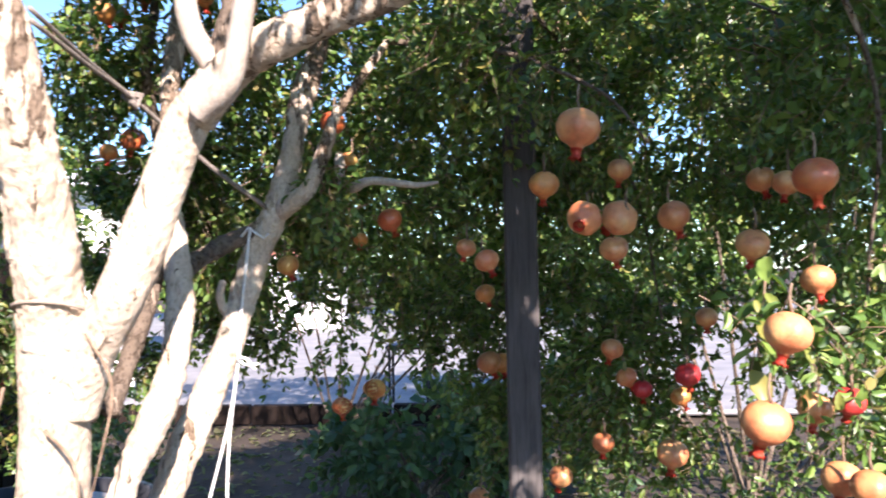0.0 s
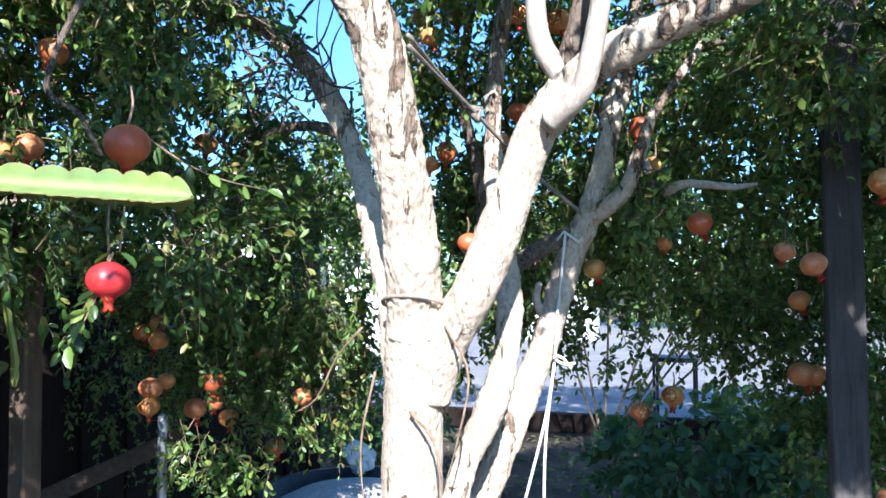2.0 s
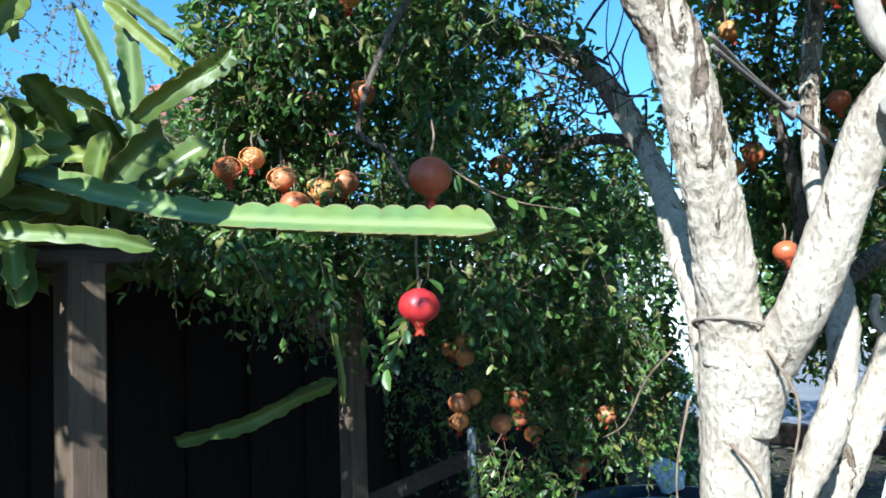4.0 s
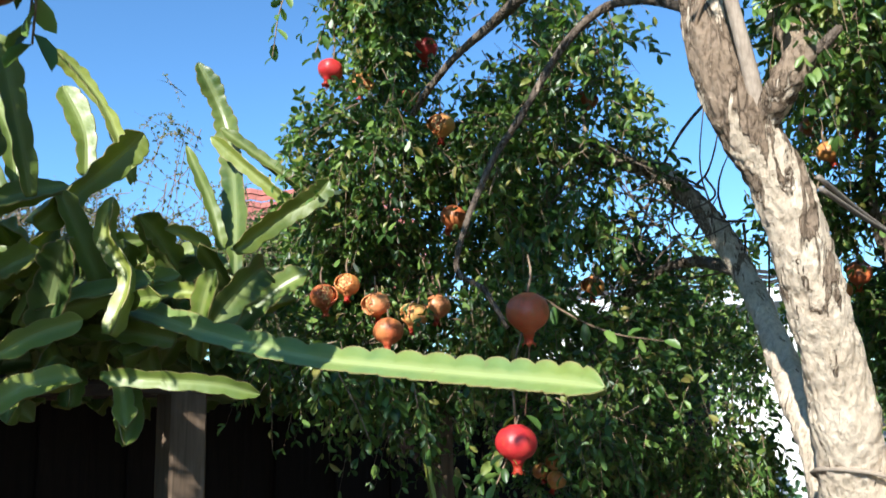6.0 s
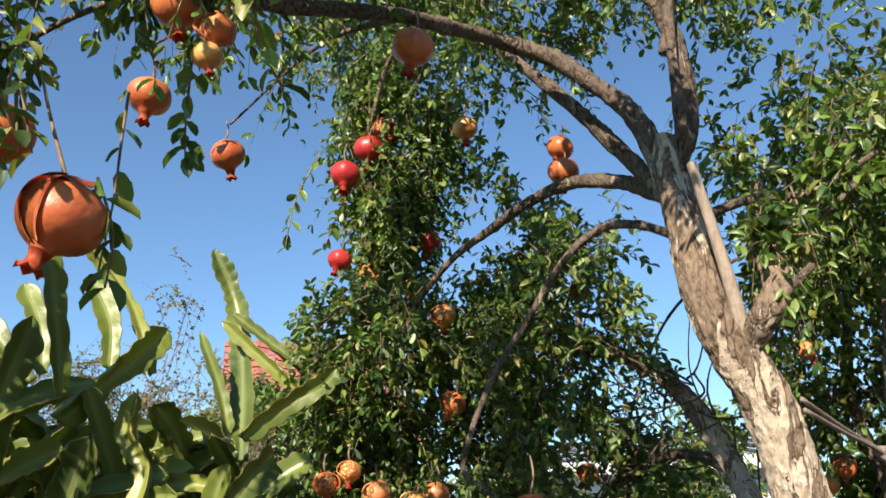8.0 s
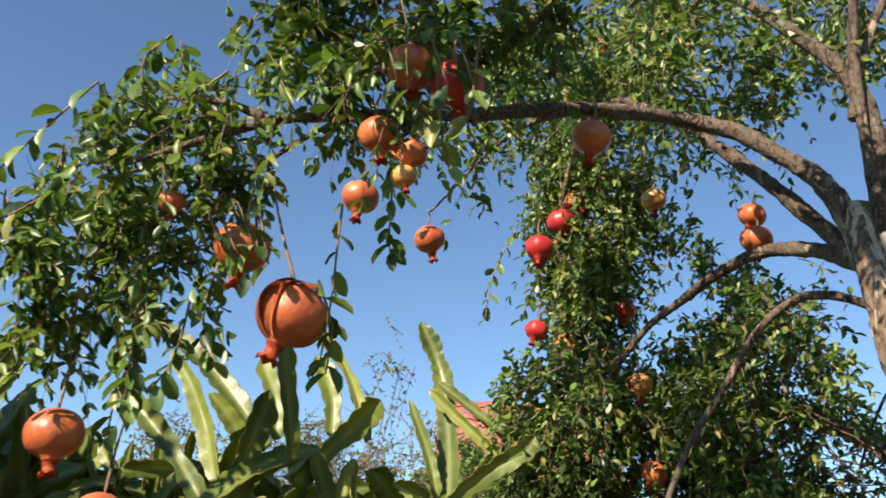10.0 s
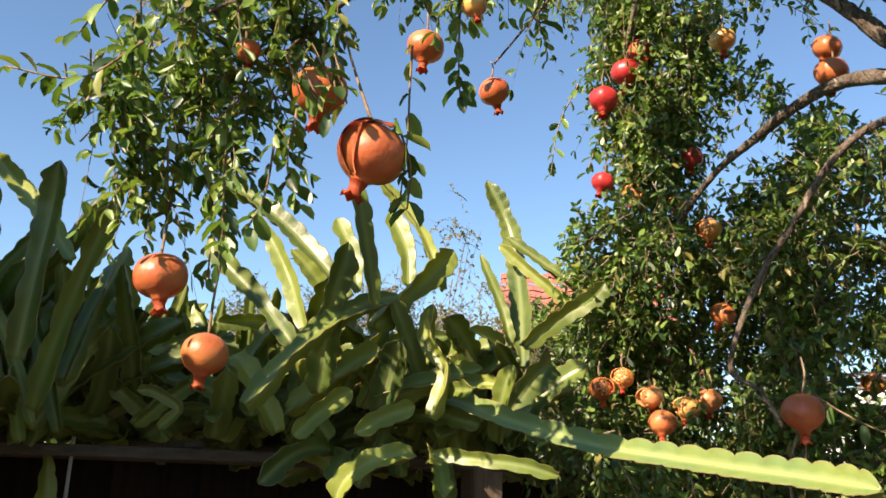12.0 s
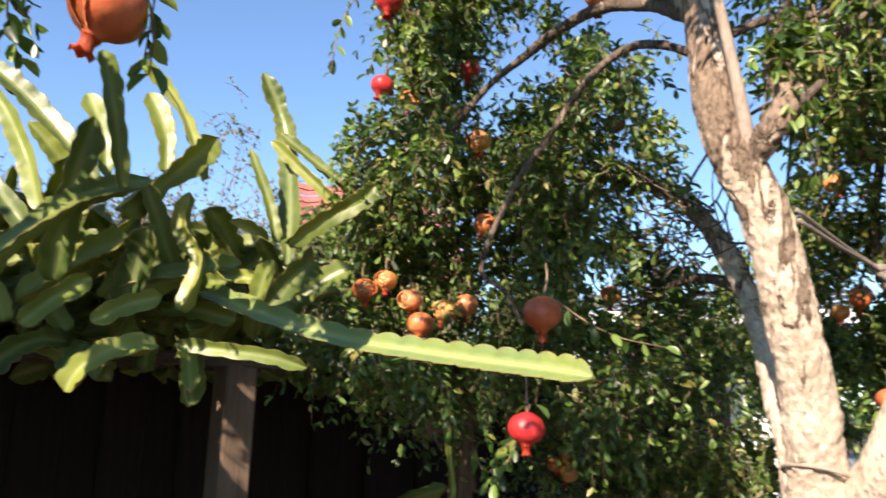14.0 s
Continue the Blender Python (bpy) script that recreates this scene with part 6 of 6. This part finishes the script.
for k in range(9):
    base = frame_at + rail_dir * (0.14 + 0.055 * k) + Vector((random.uniform(0.0, 0.14), 0, 1.72 + random.uniform(-0.01, 0.06)))
    ang = random.uniform(-1.3, 1.6)
    L = random.uniform(0.14, 0.30)
    d = Vector((math.cos(ang), math.sin(ang), random.uniform(0.0, 0.35))).normalized()
    pts = [tuple(base + d * L * s + Vector((0, 0, -0.55 * L * s * s))) for s in (0, 0.35, 0.7, 1.0)]
    cactus_stem(pts, random.uniform(0.028, 0.044), cactus, random.uniform(0, 2), random.uniform(0.04, 0.055))
for k in range(200):
    near_end = k % 2 == 0
    # hidden flat stems by the fence, added to keep sun off its boards
    base = Vector((random.uniform(-2.93, -2.45), random.uniform(0.6, 1.95), 1.70 + random.uniform(0, 0.08)))
    if near_end:
        base = frame_at + rail_dir * random.uniform(-0.22, 0.45) + Vector((random.uniform(-0.55, -0.15), 0, 1.72 + random.uniform(0, 0.15)))
    ang = random.uniform(0, 6.28)
    L = random.uniform(0.30, 0.56) if near_end else random.uniform(0.2, 0.36)
    d = Vector((math.cos(ang), math.sin(ang), random.uniform(0.8, 2.2) if near_end else random.uniform(0.0, 0.3))).normalized()
    pts = [tuple(base + d * L * s + Vector((0, 0, -0.3 * L * s * s))) for s in (0, 0.35, 0.7, 1.0)]
    cactus_stem(pts, random.uniform(0.030, 0.048), cactus, random.uniform(0, 2), random.uniform(0.04, 0.055))
# tall stems, mostly out of view, added to shade the lower bed
for k in range(150):
    base = frame_at + rail_dir * random.uniform(1.15, 2.9) + Vector((random.uniform(-0.35, 0.42), 0, 1.70 + random.uniform(0, 0.2)))
    ang = random.uniform(0, 6.28)
    L = random.uniform(0.4, 0.75)
    d = Vector((math.cos(ang) * 0.4, math.sin(ang) * 0.4, 1.0)).normalized()
    pts = [tuple(base + d * L * s + Vector((0, 0, -0.25 * L * s * s))) for s in (0, 0.35, 0.7, 1.0)]
    cactus_stem(pts, random.uniform(0.022, 0.036), cactus, random.uniform(0, 2), random.uniform(0.045, 0.06))
for k in range(90):
    base = frame_at + rail_dir * random.uniform(0.55, 1.75) + Vector((random.uniform(-0.62, -0.25), 0, 1.72 + random.uniform(0, 0.1)))
    ang = random.uniform(0, 6.28)
    L = random.uniform(0.38, 0.62)
    d = Vector((math.cos(ang) * 0.45, math.sin(ang) * 0.45, 1.0)).normalized()
    pts = [tuple(base + d * L * s + Vector((0, 0, -0.22 * L * s * s))) for s in (0, 0.35, 0.7, 1.0)]
    cactus_stem(pts, random.uniform(0.020, 0.032), cactus, random.uniform(0, 2), random.uniform(0.04, 0.055))
for k in range(230):
    base = frame_at + rail_dir * random.uniform(-0.15, 1.9) + Vector((random.uniform(-0.60, 0.03), random.uniform(-0.1, 0.1), 1.74 + random.uniform(0.0, 0.34)))
    ang = random.uniform(0, 6.28)
    L = random.uniform(0.10, 0.24)
    d = Vector((math.cos(ang), math.sin(ang), random.uniform(-0.3, 0.9))).normalized()
    side = Vector((random.uniform(-0.4, 0.4), random.uniform(-0.4, 0.4), random.uniform(-0.6, 0.2)))
    pts = [tuple(base + d * L * f + side * L * f * f * 0.7) for f in (0, 0.35, 0.7, 1.0)]
    cactus_stem(pts, random.uniform(0.022, 0.038), cactus, random.uniform(0, 2), random.uniform(0.032, 0.045), 0.2, 0.34)
for k in range(46):
    base = Vector((-2.55, 1.09, 1.74)) + Vector((random.uniform(-0.22, 0.12), random.uniform(-0.22, 0.22), random.uniform(0, 0.1)))
    ang = random.uniform(0, 6.28)
    L = random.uniform(0.34, 0.55)
    d = Vector((math.cos(ang) * 0.4, math.sin(ang) * 0.4, 1.0)).normalized()
    pts = [tuple(base + d * L * s + Vector((0, 0, -0.22 * L * s * s))) for s in (0, 0.35, 0.7, 1.0)]
    cactus_stem(pts, random.uniform(0.022, 0.036), cactus, random.uniform(0, 2), random.uniform(0.04, 0.055))
# climbing stems, mostly unseen, added to block sun under the rail
for k in range(18):
    f = 0.5 + 0.54 * k / 17
    foot = frame_at + rail_dir * (2.5 * f) + Vector((random.uniform(-0.50, -0.10), 0, 0))
    lean_ = Vector((random.uniform(-0.12, 0.12), random.uniform(-0.25, 0.25), 0))
    pts = [tuple(foot), tuple(foot + lean_ * 0.4 + Vector((0, 0, 0.6))), tuple(foot + lean_ + Vector((0, 0, 1.2))), tuple(foot + lean_ * 0.6 + Vector((0, 0, 1.75)))]
    cactus_stem(pts, random.uniform(0.030, 0.045), cactus, random.uniform(0, 2), 0.06)

# ---- yard things ----
litter = thing("leaf_litter", (-1.0, 5.5, 0), "dry brown and tan leaf litter on the soil", "leaves", kind="stuff")
n_lit = 2600
spots = np.stack([rng.uniform(-3.6, 2.6, n_lit), rng.uniform(2.9, 8.3, n_lit), np.zeros(n_lit)], 1)
spots[:, 2] = [0.05 * noise.noise(Vector((x, y, 0)) * 0.6) + 0.02 * noise.noise(Vector((x, y, 0)) * 2.5) - 0.012 for x, y, _ in spots]
way = unit(rng.normal(size=(n_lit, 3)) * (1, 1, 0.15))
lit_up = unit(rng.normal(size=(n_lit, 3)) * 0.3 + (0, 0, 1))
lit_side = unit(np.cross(way, lit_up))
lv, lf = leaf_mesh([spots - np.array(litter.location), way, lit_side, np.cross(lit_side, way), rng.uniform(0.04, 0.10, n_lit)])
fast_mesh("leaves", lv, [np.concatenate([f for f in lf if f.shape[1] == 3]), np.concatenate([f for f in lf if f.shape[1] == 4])], M_DRYLEAF, litter)
tub = thing("round_planter", (-2.04, 3.90, 0.06), "large dark round planter with pale gravel inside", "planter")
v_, f_ = lathe([(0.34, 0.0), (0.40, 0.05), (0.46, 0.34), (0.50, 0.40), (0.50, 0.44), (0.46, 0.44), (0.44, 0.38), (0.42, 0.36)], 40)
from_arrays("bowl", v_, f_, M_DARK, tub, smooth=True)
v_, f_ = lathe([(0.43, 0.36), (0.3, 0.42), (0.12, 0.455), (0.001, 0.46)], 40, 0.02)
from_arrays("gravel", v_, f_, M_SAND, tub, smooth=True)
bag = thing("plastic_bag", (-2.19, 4.25, 0.49), "crumpled white plastic bag on the planter rim", "bag")
bm_ = bmesh.new()
bmesh.ops.create_icosphere(bm_, subdivisions=4, radius=0.085)
for q in bm_.verts:
    q.co *= 1 + 0.45 * noise.noise(q.co * 14) + 0.2 * noise.noise(q.co * 34)
    q.co.z = q.co.z * 0.95 + 0.085
part("sack", bm_, M_CLOTH, bag)
table = thing("side_table", (-0.90, 9.3, 0.06), "small dark metal table on the concrete", "table")
part("tabletop", box_bm(0.5, 0.4, 0.05, (0, 0, 0.66), 0.008), M_DARK, table)
for sx in (-0.21, 0.21):
    for sy in (-0.16, 0.16):
        part("leg", box_bm(0.03, 0.03, 0.64, (sx, sy, 0.32), 0.003), M_DARK, table)
bucket = thing("red_bucket", (-0.36, 8.9, 0.06), "small red plastic bucket on the concrete", "bucket")
v_, f_ = lathe([(0.001, 0.0), (0.085, 0.0), (0.115, 0.26), (0.125, 0.27), (0.108, 0.27), (0.08, 0.02)], 24)
from_arrays("pail", v_, f_, M_RED, bucket, smooth=True)


def shrub(name, at, label, masses, material, leaf_len, length=0.3, nodes=6, width=0.5, stems=6, stem_r=0.014):
    s = thing(name, at, label, "shrub")
    for k in range(stems):
        a = random.uniform(0, 6.28)
        cx, cy, cz, rx, ry, rz, _ = masses[k % len(masses)]
        top = (cx + math.cos(a) * rx * 0.6, cy + math.sin(a) * ry * 0.6, cz + rz * 0.5)
        limb("stem", [at, ((at[0] + top[0]) / 2 + 0.05, (at[1] + top[1]) / 2, (at[2] + top[2]) / 2), top], stem_r, stem_r * 0.35, M_LIMB, s, sides=6, step=0.06)
    foliage(s, masses, length, leaf_len, nodes, 0.5, -0.1, material, 0.0, width=width)
    return s


shrub("garden_shrub", (-0.45, 5.7, 0), "low bushy plant with broad dull green leaves", [(-0.45, 5.7, 0.45, 0.7, 0.5, 0.42, 150), (0.3, 5.9, 0.5, 0.6, 0.5, 0.5, 130)], M_SHRUB, 0.11, 0.35)
shrub("garden_shrub", (-3.2, 6.0, 0), "low grey-green plant in the soil bed", [(-3.2, 6.0, 0.55, 0.9, 0.5, 0.5, 220)], M_SHRUB, 0.08, 0.3)
# the wide mass at z 3.4 is added to shade the concrete
shrub("hedge_bush", (1.6, 5.2, 0), "tall leafy green bush behind the tree with a high mass added for shade", [(1.3, 5.3, 3.4, 2.3, 2.1, 0.33, 1700), (1.2, 5.0, 2.3, 1.1, 0.5, 0.9, 480), (2.9, 4.6, 1.6, 0.9, 0.6, 1.4, 400), (0.8, 5.4, 0.9, 0.35, 0.4, 0.7, 130)], M_LEAF, 0.07, 0.3, stems=10)
shrub("hedge_bush", (-3.9, 7.2, 0), "leafy green bush beside the bungalow", [(-3.6, 6.6, 2.2, 0.5, 0.5, 0.9, 200), (-6.8, 7.8, 1.6, 1.3, 0.6, 1.5, 350)], M_LEAF, 0.08, 0.35, stems=8)
shrub("hedge_bush", (-1.4, 7.6, 0), "leafy branches over the yard edge", [(-1.5, 7.4, 2.2, 1.6, 0.5, 0.7, 420), (0.4, 7.6, 2.0, 1.0, 0.5, 0.9, 320)], M_LEAF, 0.08, 0.35, stems=8)
shrub("hedge_bush", (-4.6, 2.2, 0), "dark leafy hedge behind the fence", [(-4.53, 2.68, 2.47, 0.3, 0.3, 0.36, 170), (-4.71, 2.58, 2.26, 0.3, 0.3, 0.36, 120), (-4.55, 2.96, 2.45, 0.3, 0.3, 0.4, 140), (-4.4, 0.6, 1.5, 0.5, 1.6, 0.75, 420), (-4.6, 3.4, 1.6, 0.6, 1.4, 0.9, 420)], M_LEAF, 0.07, 0.3, stems=10)
shrub("dry_shrub", (-4.0, 1.3, 0), "wispy half-dry shrub behind the fence", [(-3.9, 1.0, 2.35, 0.5, 0.35, 0.45, 110), (-3.55, 1.62, 2.7, 0.14, 0.14, 0.5, 36), (-4.2, 2.2, 2.45, 0.6, 0.35, 0.42, 200), (-4.0, 1.5, 2.3, 0.4, 0.3, 0.3, 90), (-3.58, 1.80, 2.12, 0.40, 0.45, 0.20, 300), (-3.35, 1.25, 2.1, 0.25, 0.4, 0.16, 120), (-4.35, 0.80, 2.45, 0.25, 0.2, 0.22, 130), (-4.2, 1.10, 2.48, 0.25, 0.2, 0.24, 150), (-4.0, 1.45, 2.45, 0.25, 0.2, 0.26, 150), (-3.9, 1.75, 2.38, 0.2, 0.2, 0.2, 110)], M_DRYLEAF, 0.022, 0.26, 7, stems=5, stem_r=0.004)
shrub("hedge_bush", (0, 27, 0), "far dark green hedge at the end of the yard", [(-9, 27, 2.6, 4, 1, 2.6, 420), (-2, 28, 2.8, 4, 1, 2.8, 450), (5, 27, 2.6, 4, 1, 2.6, 420)], M_LEAF, 0.32, 1.0, stems=12)
# not in view: added to shade the fence, trellis post and cactus
shrub("hedge_bush", (-1.9, -1.3, 0), "dense unseen bush added at the open end of the cactus bed for shade", [(-1.56, -1.12, 2.7, 0.27, 0.24, 0.28, 230), (-1.42, -1.12, 2.25, 0.25, 0.24, 0.22, 170), (-2.0, -1.05, 2.0, 0.58, 0.35, 1.15, 600), (-1.3, -1.15, 1.3, 0.55, 0.33, 1.15, 400)], M_LEAF, 0.08, 0.3, stems=10)
